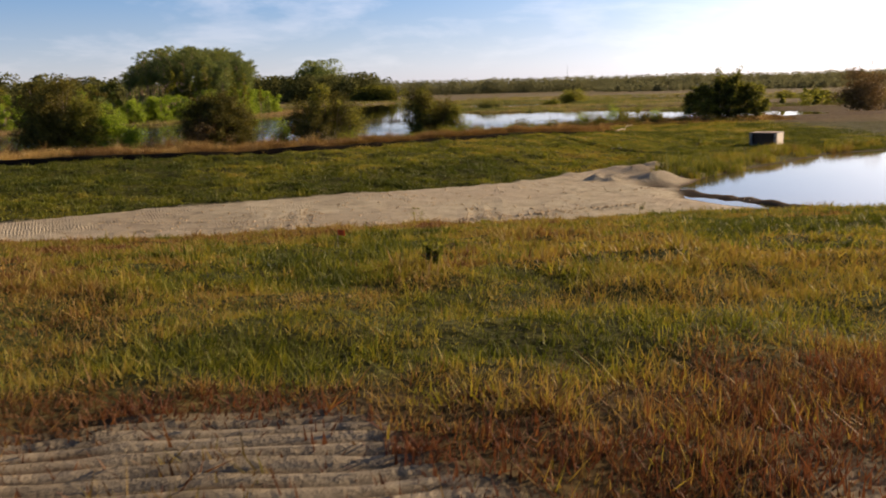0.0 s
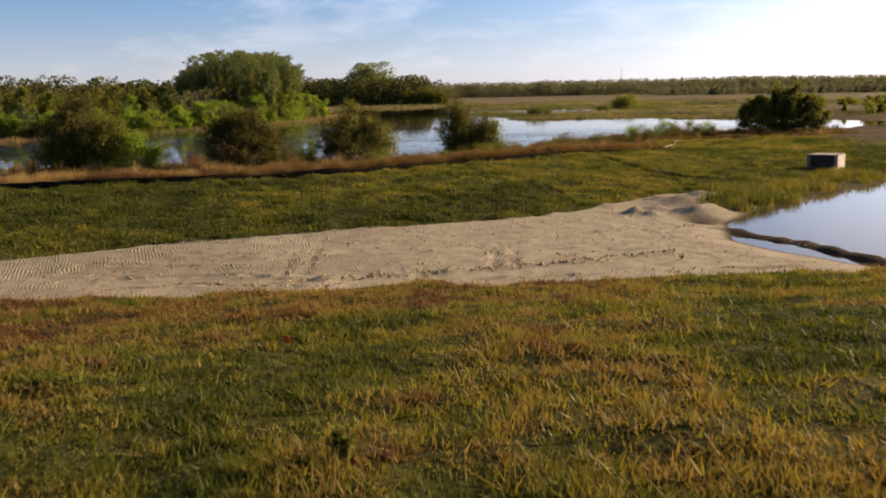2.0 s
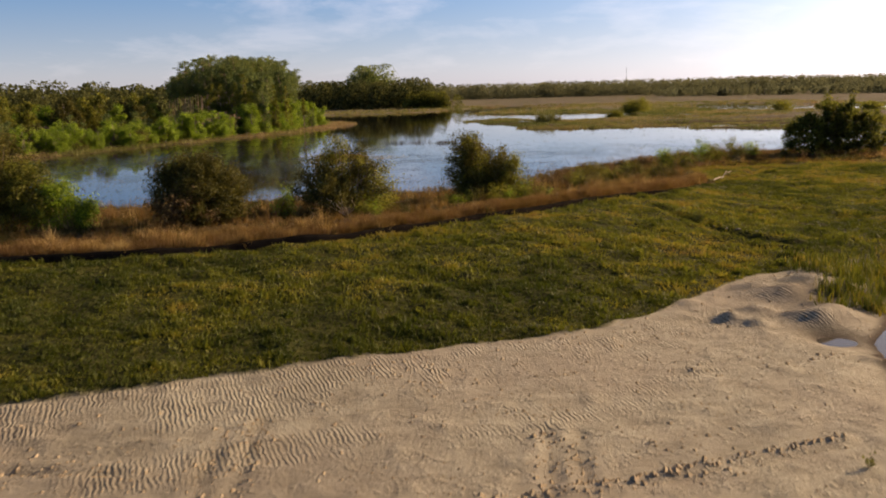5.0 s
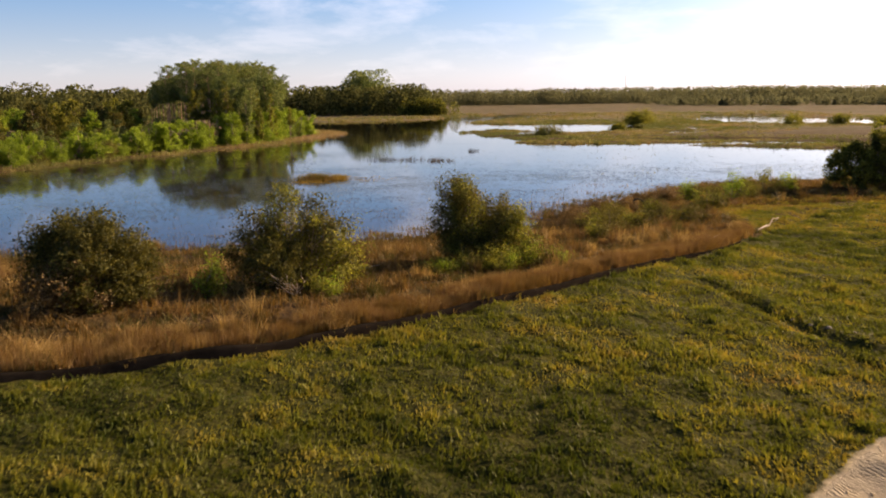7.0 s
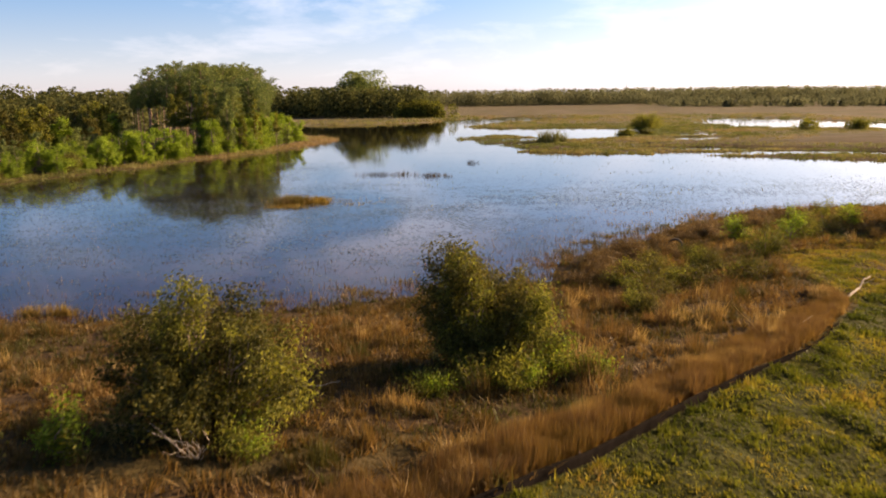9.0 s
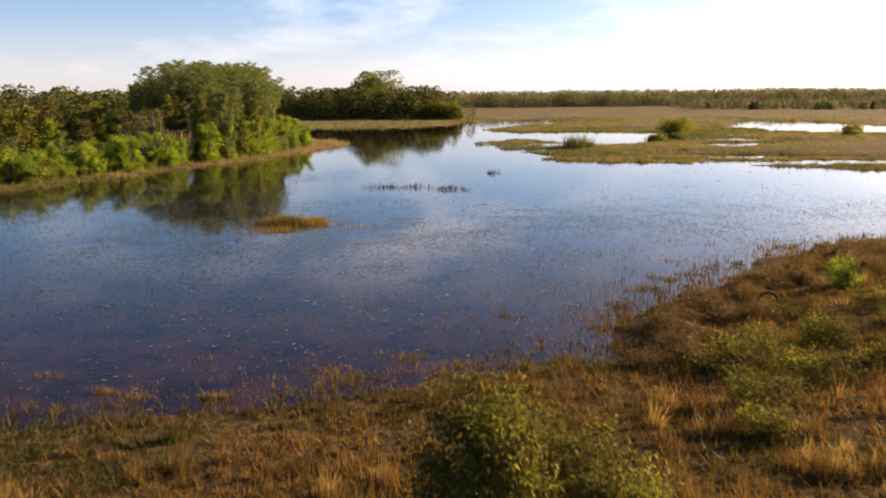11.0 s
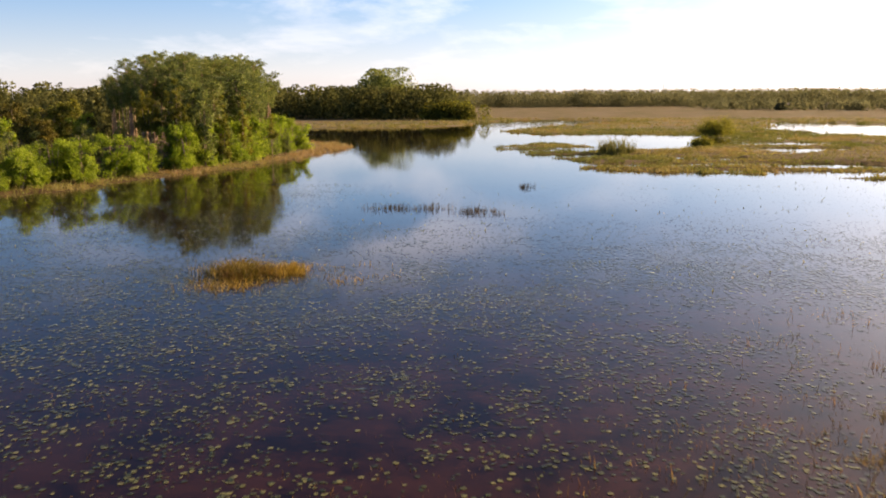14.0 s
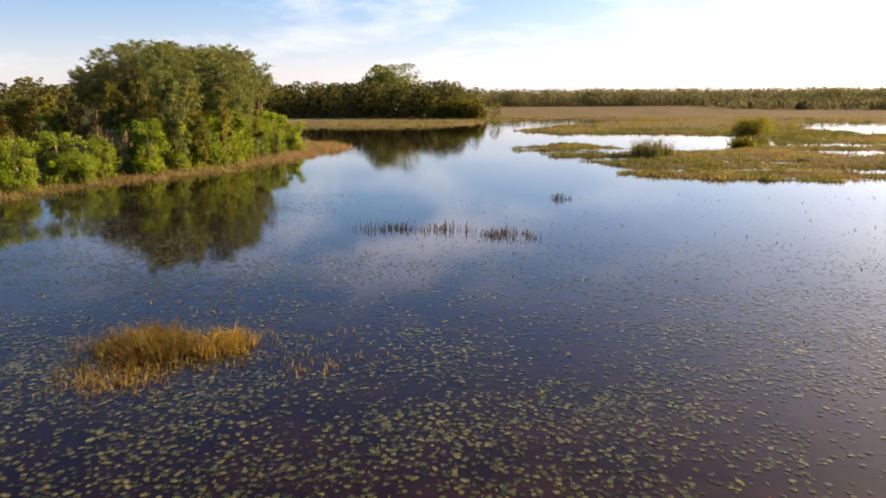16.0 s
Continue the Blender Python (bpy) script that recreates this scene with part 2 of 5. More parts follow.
def bark_material(name, a, b_):
    m, t, b = material(name, 0.9, 0.15)
    n = noise_fac(t, 6, 5, 0.65, None, (1, 1, 0.25))
    t.links.new(ramp_col(t, n, [(0.3, a), (0.7, b_)]), b.inputs["Base Color"])
    bump(t, b, n, 0.6, 0.03)
    return m


def rough_material(name, a, b_, scale=6.0, rough=0.85, strength=0.4, spec=0.3):
    m, t, b = material(name, rough, spec)
    n = noise_fac(t, scale, 6, 0.65)
    n2 = noise_fac(t, scale * 0.17, 3)
    f = math_node(t, "ADD", math_node(t, "MULTIPLY", n, 0.6), math_node(t, "MULTIPLY", n2, 0.4))
    t.links.new(ramp_col(t, f, [(0.35, a), (0.65, b_)]), b.inputs["Base Color"])
    bump(t, b, n, strength, 0.02)
    return m


M_GROUND = ground_material()
M_LAKE = water_material("lake_water", (0.004, 0.0013, 0.004), (0.008, 0.0032, 0.003), 0.007, (0.035, 0.0135, 0.0105))
M_POND = water_material("pond_water", (0.05, 0.045, 0.035), (0.09, 0.07, 0.05), 0.008)
M_LAWN = leafy("lawn_blades", [(0.0, (0.05, 0.068, 0.011)), (0.3, (0.128, 0.143, 0.021)), (0.52, (0.235, 0.205, 0.036)), (0.75, (0.235, 0.155, 0.056)), (1.0, (0.11, 0.043, 0.024))], "tone", 0.37, passed=(1.35, 1.3, 0.85), vary=0.34)
M_STRAW = leafy("dry_marsh_grass", [(0.0, (0.065, 0.072, 0.018)), (0.25, (0.085, 0.06, 0.022)), (0.5, (0.19, 0.12, 0.038)), (0.68, (0.145, 0.086, 0.043)), (0.84, (0.26, 0.175, 0.066)), (1.0, (0.42, 0.31, 0.135))], "tone", 0.36, passed=(1.3, 1.22, 0.85))
M_GOLD = leafy("golden_reed", [(0.0, (0.10, 0.085, 0.02)), (0.5, (0.245, 0.165, 0.04)), (1.0, (0.42, 0.31, 0.08))], "tone", 0.35, passed=(1.3, 1.25, 0.8))
M_PAD = leafy("lily_leaf", [(0.0, (0.03, 0.04, 0.015)), (0.45, (0.068, 0.078, 0.025)), (0.78, (0.16, 0.162, 0.062)), (1.0, (0.22, 0.08, 0.032))], None, 0.06, 0.25, 0.4, 0.16, shine=0.55)
M_LEAF_DARK = leafy("dark_olive_leaf", [(0.0, (0.038, 0.045, 0.015)), (0.5, (0.095, 0.093, 0.026)), (1.0, (0.19, 0.17, 0.042))], None, 0.4, 0.25, 0.7, passed=(1.4, 1.3, 0.85), shine=0.1, vary=0.36)
M_LEAF_OLIVE = leafy("olive_leaf", [(0.0, (0.058, 0.07, 0.018)), (0.5, (0.155, 0.158, 0.035)), (1.0, (0.29, 0.275, 0.056))], None, 0.48, 0.3, 0.6, passed=(1.3, 1.35, 0.8), shine=0.1, vary=0.4)
M_LEAF_FRESH = leafy("fresh_green_leaf", [(0.0, (0.062, 0.1, 0.018)), (0.5, (0.18, 0.245, 0.034)), (1.0, (0.32, 0.38, 0.056))], None, 0.55, 0.2, 0.5, passed=(1.3, 1.45, 0.8), vary=0.4)
M_NEEDLE = leafy("pine_needles", [(0.0, (0.045, 0.07, 0.034)), (0.5, (0.128, 0.165, 0.06)), (1.0, (0.25, 0.275, 0.085))], None, 0.45, 0.25, 0.12, passed=(1.3, 1.35, 0.85))
M_BRUSH = leafy("brown_brush", [(0.0, (0.055, 0.04, 0.02)), (0.5, (0.14, 0.095, 0.04)), (1.0, (0.24, 0.165, 0.07))], None, 0.3, 0.25, 0.5, passed=(1.3, 1.2, 0.85))
M_TWIG = leafy("dead_stem", [(0.0, (0.03, 0.026, 0.02)), (1.0, (0.12, 0.09, 0.06))], "tone", 0.2)
M_MARSH = leafy("marsh_growth", [(0.0, (0.11, 0.13, 0.035)), (0.35, (0.20, 0.19, 0.065)), (0.7, (0.26, 0.20, 0.10)), (1.0, (0.29, 0.195, 0.115))], "tone", 0.4, 0.35, 0.06, passed=(1.2, 1.2, 0.9))
M_WOOD = leafy("woodland_leaf", [(0.0, (0.06, 0.07, 0.03)), (0.5, (0.11, 0.12, 0.048)), (1.0, (0.18, 0.175, 0.07))], None, 0.45, 0.3, 0.05, 0.9, passed=(1.2, 1.2, 0.9), shine=0.03)
# distance haze is put into this leaf colour: pale, greyed and low in contrast
M_HAZY_FOREST = leafy("hazy_forest_leaf", [(0.0, (0.10, 0.11, 0.07)), (0.5, (0.14, 0.148, 0.09)), (1.0, (0.18, 0.182, 0.11))], None, 0.6, 0.3, 0.02, 0.95, passed=(1.1, 1.1, 0.95), shine=0.0, vary=0.12)
M_BARK = bark_material("grey_bark", (0.16, 0.12, 0.09), (0.36, 0.29, 0.23))
M_PINE_BARK = bark_material("pine_bark", (0.2, 0.13, 0.09), (0.42, 0.31, 0.23))
M_DEAD = bark_material("bleached_wood", (0.3, 0.25, 0.2), (0.55, 0.48, 0.4))
M_FABRIC = rough_material("black_silt_fabric", (0.008, 0.007, 0.006), (0.022, 0.018, 0.015), 3.0, 1.0, 0.5, 0.0)
M_STAKE = bark_material("weathered_stake", (0.12, 0.08, 0.05), (0.25, 0.18, 0.11))
M_CONCRETE = rough_material("concrete", (0.15, 0.135, 0.12), (0.36, 0.33, 0.29), 3.0)
# concrete lightened to paint sunlight on the inlet's right face
M_CONCRETE_SUNLIT = rough_material("sunlit_concrete", (0.42, 0.4, 0.36), (0.62, 0.6, 0.55), 3.0)
M_CLOD = rough_material("sand_clod", (0.34, 0.27, 0.18), (0.5, 0.41, 0.28), 4.0, 0.95, 0.3, 0.1)
M_GRATE = rough_material("rusty_steel_lid", (0.05, 0.035, 0.025), (0.12, 0.08, 0.06), 9.0, 0.7, 0.3)
M_ORANGE = rough_material("orange_plastic", (0.75, 0.09, 0.02), (0.9, 0.16, 0.03), 20.0, 0.6, 0.1)
M_WIRE = rough_material("steel_wire", (0.25, 0.25, 0.25), (0.4, 0.39, 0.37), 20.0, 0.5, 0.1)
M_RUBBER = rough_material("old_rubber", (0.018, 0.017, 0.016), (0.045, 0.04, 0.036), 8.0, 0.8, 0.4)
M_WALL = rough_material("pale_render", (0.62, 0.6, 0.56), (0.75, 0.73, 0.69), 1.0, 0.9, 0.1)
M_ROOF = rough_material("grey_shingle", (0.16, 0.15, 0.15), (0.28, 0.26, 0.25), 2.0, 0.9, 0.3)


# ---- small geometry kit ----
def lattice(seed):
    return np.random.RandomState(seed).rand(128, 128)


LAT = [lattice(900 + i) for i in range(6)]


def vnoise(x, y, scale, k=0):
    """Smooth value noise, 0 to 1."""
    u, v = np.asarray(x) / scale + 1000.0, np.asarray(y) / scale + 1000.0
    i, j = np.floor(u).astype(int), np.floor(v).astype(int)
    fu, fv = u - i, v - j
    fu, fv = fu * fu * (3 - 2 * fu), fv * fv * (3 - 2 * fv)
    t = LAT[k]
    a, b = t[i % 128, j % 128], t[(i + 1) % 128, j % 128]
    c, d = t[i % 128, (j + 1) % 128], t[(i + 1) % 128, (j + 1) % 128]
    return (a * (1 - fu) + b * fu) * (1 - fv) + (c * (1 - fu) + d * fu) * fv


def fnoise(x, y, scale, k=0):
    return 0.55 * vnoise(x, y, scale, k) + 0.28 * vnoise(x, y, scale * 0.47, (k + 1) % 6) + 0.17 * vnoise(x, y, scale * 0.21, (k + 2) % 6)


def smooth(a, b, x):
    t = np.clip((x - a) / (b - a), 0, 1)
    return t * t * (3 - 2 * t)


def raw_mesh(name, verts, faces, mat, attrs=None, shade=False):
    """A mesh from numpy arrays: verts (n, 3), faces (m, k)."""
    me = bpy.data.meshes.new(name)
    verts, faces = np.asarray(verts, dtype=np.float32), np.asarray(faces, dtype=np.int32)
    k = faces.shape[1]
    me.vertices.add(len(verts))
    me.vertices.foreach_set("co", verts.ravel())
    me.loops.add(faces.size)
    me.loops.foreach_set("vertex_index", faces.ravel())
    me.polygons.add(len(faces))
    me.polygons.foreach_set("loop_start", np.arange(0, faces.size, k, dtype=np.int32))
    me.polygons.foreach_set("use_smooth", np.full(len(faces), shade, dtype=bool))
    me.update(calc_edges=True)
    for key, values in (attrs or {}).items():
        a = me.attributes.new(key, "FLOAT", "POINT")
        a.data.foreach_set("value", np.asarray(values, dtype=np.float32))
    me.materials.append(mat)
    return me


def tubes(paths, sides=6):
    """Tapered tubes: each path is a list of (x, y, z, radius). Returns verts and quads."""
    vs, fs, n = [], [], 0
    for p in paths:
        p = np.asarray(p, dtype=float)
        d = np.gradient(p[:, :3], axis=0)
        d /= np.linalg.norm(d, axis=1)[:, None] + 1e-9
        ref = np.where(np.abs(d[:, 2:3]) > 0.9, [[1.0, 0, 0]], [[0, 0, 1.0]])
        u = np.cross(d, ref)
        u /= np.linalg.norm(u, axis=1)[:, None] + 1e-9
        w = np.cross(d, u)
        ang = np.arange(sides) * 2 * np.pi / sides
        ring = p[:, None, :3] + p[:, None, 3:4] * (np.cos(ang)[None, :, None] * u[:, None] + np.sin(ang)[None, :, None] * w[:, None])
        vs.append(ring.reshape(-1, 3))
        for i in range(len(p) - 1):
            for j in range(sides):
                a, b = n + i * sides + j, n + i * sides + (j + 1) % sides
                fs.append((a, b, b + sides, a + sides))
        n += len(p) * sides
    return np.concatenate(vs), np.array(fs)


def limb(rng, start, end, r0, r1, wob, n=6):
    """A crooked limb from start to end."""
    start, end = np.asarray(start, float), np.asarray(end, float)
    pts = []
    for i in range(n):
        t = i / (n - 1)
        o = rng.normal(0, wob, 3) * math.sin(math.pi * t)
        pts.append((*(start + (end - start) * t + o), r0 + (r1 - r0) * t))
    return pts


def leaf_quads(centres, size, rng, aspect=0.55, out=None, loose=1.3, tri=False):
    """A diamond-shaped leaf at every centre, turned at random about the way out of the crown."""
    n = len(centres)
    if out is None:
        mid = centres.mean(axis=0)
        mid[2] -= 0.25 * (centres[:, 2].max() - centres[:, 2].min())
        out = centres - mid
    face = out / (np.linalg.norm(out, axis=1)[:, None] + 1e-9) + rng.normal(0, loose, (n, 3))
    face /= np.linalg.norm(face, axis=1)[:, None] + 1e-9
    u = np.cross(face, rng.normal(0, 1, (n, 3)))
    u /= np.linalg.norm(u, axis=1)[:, None] + 1e-9
    w = np.cross(face, u)
    s = (size * rng.uniform(0.6, 1.35, n))[:, None]
    if tri:
        v = np.stack([centres - u * s, centres + w * s * aspect * 1.5, centres + u * s], axis=1)
        return v.reshape(-1, 3), np.arange(n * 3).reshape(-1, 3)
    v = np.stack([centres - u * s, centres + w * s * aspect, centres + u * s, centres - w * s * aspect], axis=1)
    return v.reshape(-1, 3), np.arange(n * 4).reshape(-1, 4)


def part(name, verts, faces, mat, parent, label="", attrs=None, shade=False):
    ob = new(name, raw_mesh(name, verts, faces, mat, attrs, shade))
    ob.parent = parent
    return tagged(ob, label)


def base_at(name, x, y, z, label, category, group="", kind=""):
    e = new(name)
    e.location = (x, y, z)
    return tagged(e, label, category, group, kind)


def crown_points(rng, n, w, h, z0, clumps, spread, hollow=0.35, shape=1.0):
    """Leaf centres in many clumps inside a lumpy dome."""
    cs = []
    while len(cs) < clumps:
        p = rng.uniform(-1, 1, 3)
        r = np.linalg.norm(p)
        if hollow < r < 1.0:
            q = (p[2] + 1) / 2
            k = 1 - 0.35 * max(q - 0.5, 0) * 2 * shape
            lump = 0.82 + 0.3 * rng.rand()
            cs.append((p[0] * w / 2 * k * lump, p[1] * w / 2 * k * lump, z0 + q * (h - z0) * lump))
    cs = np.array(cs)
    pick = rng.randint(0, clumps, n)
    sp = spread * rng.uniform(0.6, 1.3, clumps)[pick]
    pts = cs[pick] + rng.normal(0, 1, (n, 3)) * sp[:, None] * np.array([1, 1, 0.75])
    pts[:, 2] = np.maximum(pts[:, 2], 0.05)
    return pts, cs


# ---- the lie of the land ----
def lawn_edge(x):
    return 27.5 + 0.13 * x + 0.5 * (vnoise(x, x * 0, 2.3, 2) - 0.5)


def toe_line(x):
    return np.interp(x, [-60, -35, -25, -18, -13, -7.4, -3.5, 0, 1.6, 3.2, 5, 7, 8.5, 12, 20, 60], [24, 27, 30, 34, 37.2, 39.7, 41.4, 42.7, 43.7, 45.1, 47.3, 49.6, 51, 53, 60, 66])


def fence_line(x):
    return np.interp(x, [-90, -60, -30, -16.2, -9.5, -5.2, -0.2, 4.8, 9, 14.6, 22, 40, 90], [39.4, 42.4, 46.8, 50.5, 53.8, 57.0, 61.8, 67.8, 72.7, 82.0, 92, 100, 105])


LAKE = ([(-260, 66), (-90, 75), (-32, 79.2), (-21, 81.8), (-11.4, 84.3), (-5, 88.3), (0.5, 91.5), (3.6, 100), (7.6, 105.8), (12.2, 111.4), (18.4, 119), (34, 124.5), (48, 132), (62, 146)]
        + [(66, 160), (57, 176.5), (45, 184), (28, 194), (13.8, 196.5), (3.4, 205), (3.6, 216), (-2.4, 230), (-7.2, 245), (-13, 256), (-1, 276), (10.7, 256), (21.5, 251), (31, 259)]
        + [(40, 272), (44, 300), (32, 310), (19, 322), (0.5, 316), (-12, 336), (3.4, 380), (27, 405), (36, 440), (5, 470), (-9.4, 450), (-18, 425), (-30, 384), (-49, 366)]
        + [(-75, 362), (-140, 352), (-150, 300), (-82, 285), (-48, 272), (-43, 262), (-43.6, 248), (-44.2, 227), (-47, 209), (-52.5, 192), (-57.5, 175), (-62, 160), (-69, 142), (-92, 126), (-260, 112)])
POOL = [(72, 318), (94, 300), (130, 292), (152, 318), (118, 352), (112, 400), (92, 428), (78, 388), (66, 352)]
LEFT_POOL = [(-118, 206), (-100, 214), (-96, 232), (-112, 246), (-150, 240), (-160, 214)]
POND = [(9.4, 42.6), (11.3, 46), (14.5, 50), (18.9, 54.2), (24, 60), (32, 63), (60, 66), (110, 62), (110, 36), (60, 33), (16, 30.9), (12.4, 31.8), (10.9, 33.6), (9.5, 35.8), (8.5, 38.4), (8.8, 40.4)]


def inside(poly, x, y):
    """Signed distance to a closed outline, positive within."""
    x, y = np.asarray(x, float), np.asarray(y, float)
    d = np.full(x.shape, 1e9)
    odd = np.zeros(x.shape, bool)
    for (ax, ay), (bx, by) in zip(poly, poly[1:] + poly[:1]):
        ex, ey = bx - ax, by - ay
        t = np.clip(((x - ax) * ex + (y - ay) * ey) / (ex * ex + ey * ey), 0, 1)
        d = np.minimum(d, (x - ax - t * ex) ** 2 + (y - ay - t * ey) ** 2)
        if ay != by:
            odd ^= ((ay > y) != (by > y)) & (x < ex * (y - ay) / ey + ax)
    return np.where(odd, 1, -1) * np.sqrt(d)


def wavy(poly, x, y, amp=1.6, scale=6.0):
    """The same with a frayed outline; finer towards the near bank."""
    a = amp * np.clip(0.5 + y / 160.0, 0.6, 3.0)
    return inside(poly, x, y) + a * (fnoise(x, y, scale, 3) - 0.5) * 2


MOUNDS = [(8.4, 47.6, 0.42, 0.9), (9.2, 45.2, 0.34, 0.7), (8.4, 44.6, 0.3, 0.6), (7.7, 45.0, 0.16, 0.4), (8.0, 42.8, -0.25, 0.8), (5.6, 44.4, 0.34, 0.4), (6.3, 44.0, 0.25, 0.35), (6.7, 45.6, 0.2, 0.5), (10.4, 48.6, 0.3, 1.1), (4.6, 46.4, 0.16, 0.5), (9.6, 49.6, 0.3, 0.7), (7.4, 48.6, 0.22, 0.5)]
SPIT = [(7.2, 40.9), (8.8, 40.7), (9.9, 38.4), (10.7, 37.5), (11.3, 35.6), (12.2, 33.4), (13.6, 31.0)]


def line_dist(pts, x, y):
    d = np.full(np.shape(x), 1e9)
    for (ax, ay), (bx, by) in zip(pts[:-1], pts[1:]):
        ex, ey = bx - ax, by - ay
        t = np.clip(((x - ax) * ex + (y - ay) * ey) / (ex * ex + ey * ey), 0, 1)
        d = np.minimum(d, np.hypot(x - ax - t * ex, y - ay - t * ey))
    return d


RUTS = [([(-7.6, 31.4), (-8.1, 35.5)], 0.13, 0.7), ([(-6.9, 31.6), (-7.4, 35.8)], 0.13, 0.7), ([(-6.3, 28.6), (-4.8, 31.2)], 0.2, 1.2), ([(-0.9, 31.8), (-0.8, 35.4)], 0.12, 0.7), ([(-0.2, 32.0), (-0.1, 35.2)], 0.12, 0.7),
        ([(-6.2, 30.6), (-4.4, 31.0), (-2.6, 31.6), (0.7, 32.8), (5.5, 34.9)], 0.2, -1.2), ([(-6.7, 28.7), (-6.8, 30.6)], 0.12, 1.4), ([(-8.6, 28.9), (-7.5, 29.8)], 0.14, 1.4), ([(-12.5, 29.2), (-9.9, 30.1), (-8.4, 29.6)], 0.14, 1.4), ([(-13, 31.0), (-9, 31.6), (-6.2, 30.0)], 0.22, 1.2), ([(-2.6, 30.2), (3.5, 31.2), (8.6, 32.0)], 0.18, 1.0), ([(-15, 33.4), (-9.6, 33.0)], 0.2, 1.0)]


def land(x, y, fine=True):
    """Height of the ground and the share of sand, dry grass, and mud with painted shade on it."""
    x, y = np.asarray(x, float), np.asarray(y, float)
    s1, s2, s3 = lawn_edge(x), toe_line(x), fence_line(x)
    u = y - 0.13 * x
    lawn = np.interp(u, [-300, -60, 0, 6, 12, 17, 22, 27.5], [6.0, 4.4, 3.5, 3.32, 3.05, 2.55, 1.98, 1.2])
    lawn = lawn + 0.2 * (fnoise(x, y, 3.0, 0) - 0.5) + 0.16 * (vnoise(x, y, 0.8, 4) - 0.5) * smooth(6.6, 8.0, y)
    if fine:
        row = (y - 0.06 * x + 0.03 * np.sin(x * 2.1) + 0.14 * (vnoise(x, y, 0.9, 2) - 0.5)) / 0.165
        tooth = np.abs(row - np.floor(row) - 0.5) * 2
        lawn = lawn + 0.075 * (tooth ** 2 - 0.4) * smooth(3, 4, y) * smooth(7.0, 6.4, y) * smooth(-1.0, -2.5, x) * (0.3 + 0.9 * vnoise(x, y, 0.45, 5))
    bed = 0.62 + 0.55 * np.exp(-np.maximum(y - s1, 0) / 1.3) + 0.12 * smooth(-5, 0, y - s2)
    bed = bed + 0.05 * (fnoise(x, y, 4.0, 1) - 0.5)
    if fine:
        v = y - s2 + 0.6 * (vnoise(x, y, 5, 2) - 0.5)
        bed = bed + 0.05 * np.maximum(vnoise(x, y, 0.45, 0) - 0.72, 0) * 5
        bed = bed + 0.06 * np.maximum(fnoise(x, y, 0.7, 2) - 0.56, 0) * 2.2
        for pts, w, deep in RUTS:
            d = line_dist(pts, x, y) + 0.15 * (vnoise(x, y, 0.8, 1) - 0.5)
            bed = bed - 0.09 * deep * np.exp(-(d / (0.8 * w)) ** 2) * (smooth(0.2, 0.5, vnoise(x, y, 0.9, 0)) if deep > 0 else 0.8) + 0.035 * deep * np.exp(-((d - 0.3) / 0.14) ** 2)
    bed = np.maximum(bed, 0.52)
    crest = np.interp(x, [-90, 3, 9, 16, 90], [1.85, 1.8, 1.5, 0.95, 1.1])
    f = np.clip((y - s2) / np.maximum(s3 - 2.0 - s2, 1), 0, 1)
    bank = 0.74 + (crest - 0.74) * (f ** 0.85) + 0.2 * (fnoise(x, y, 2.4, 0) - 0.5) + 0.2 * (vnoise(x, y, 1.0, 4) - 0.5)
    rut = line_dist([(7.0, 65.2), (8.2, 62.6), (9.4, 59.0), (11.5, 56.4)], x, y)
    bank = bank - 0.22 * np.exp(-(rut / 0.4) ** 2) * 0.5 + 0.06 * np.exp(-((rut - 0.8) / 0.3) ** 2)
    z = np.where(y < s1, lawn, np.where(y < s2, bed, bank))
    # beyond the near bank the marsh lies low
    far = smooth(118, 150, y)
    marsh = 0.42 + 0.3 * (fnoise(x, y, 26, 1) - 0.5) + 0.5 * smooth(0, 60, -60 - x) * smooth(420, 250, y) + 1.2 * smooth(440, 900, y)
    z = z * (1 - far) + marsh * far
    lake = np.maximum(wavy(LAKE, x, y), np.maximum(wavy(POOL, x, y, 2.5), wavy(LEFT_POOL, x, y, 1.0)))
    marsh_pool = (fnoise(x * 0.3, y, 7.0, 3) - 0.55) * 18
    lake = np.where((x > -14) & (y > 185) & (y < 330) & (lake > -26), np.maximum(lake, np.minimum(marsh_pool, 1.2)), lake)
    slope = np.where(y < 128, 0.078, 0.055)
    z = np.where(lake < 0, np.minimum(z, 0.03 - slope * lake), np.maximum(-0.02 - 0.1 * lake, -0.9))
    pond = inside(POND, x, y) + 0.6 * (fnoise(x, y, 2.5, 3) - 0.5)
    z = np.where(pond > -4, np.where(pond < 0, np.minimum(z, 0.43 - 0.12 * pond), 0.42 - 0.15 * np.minimum(pond, 3)), z)
    for mx, my, mh, mr in MOUNDS:
        z = z + mh * np.exp(-((x - mx) ** 2 + (y - my) ** 2) / mr ** 2)
    sp = line_dist(SPIT, x, y)
    z = np.maximum(z, 0.44 + 0.16 * vnoise(x, y, 0.9, 1) + 0.1 * vnoise(x, y, 0.4, 2) - 0.6 * sp ** 2 * (sp < 1) - 9 * (sp >= 1))
    fray = 0.9 * (fnoise(x, y, 1.4, 5) - 0.5)
    sand = smooth(-0.12, 0.12, y - s1 + fray * 0.35) * smooth(0.15, -0.15, y - s2 + fray * 0.7) * smooth(14, 12, x) * smooth(-70, -50, x)
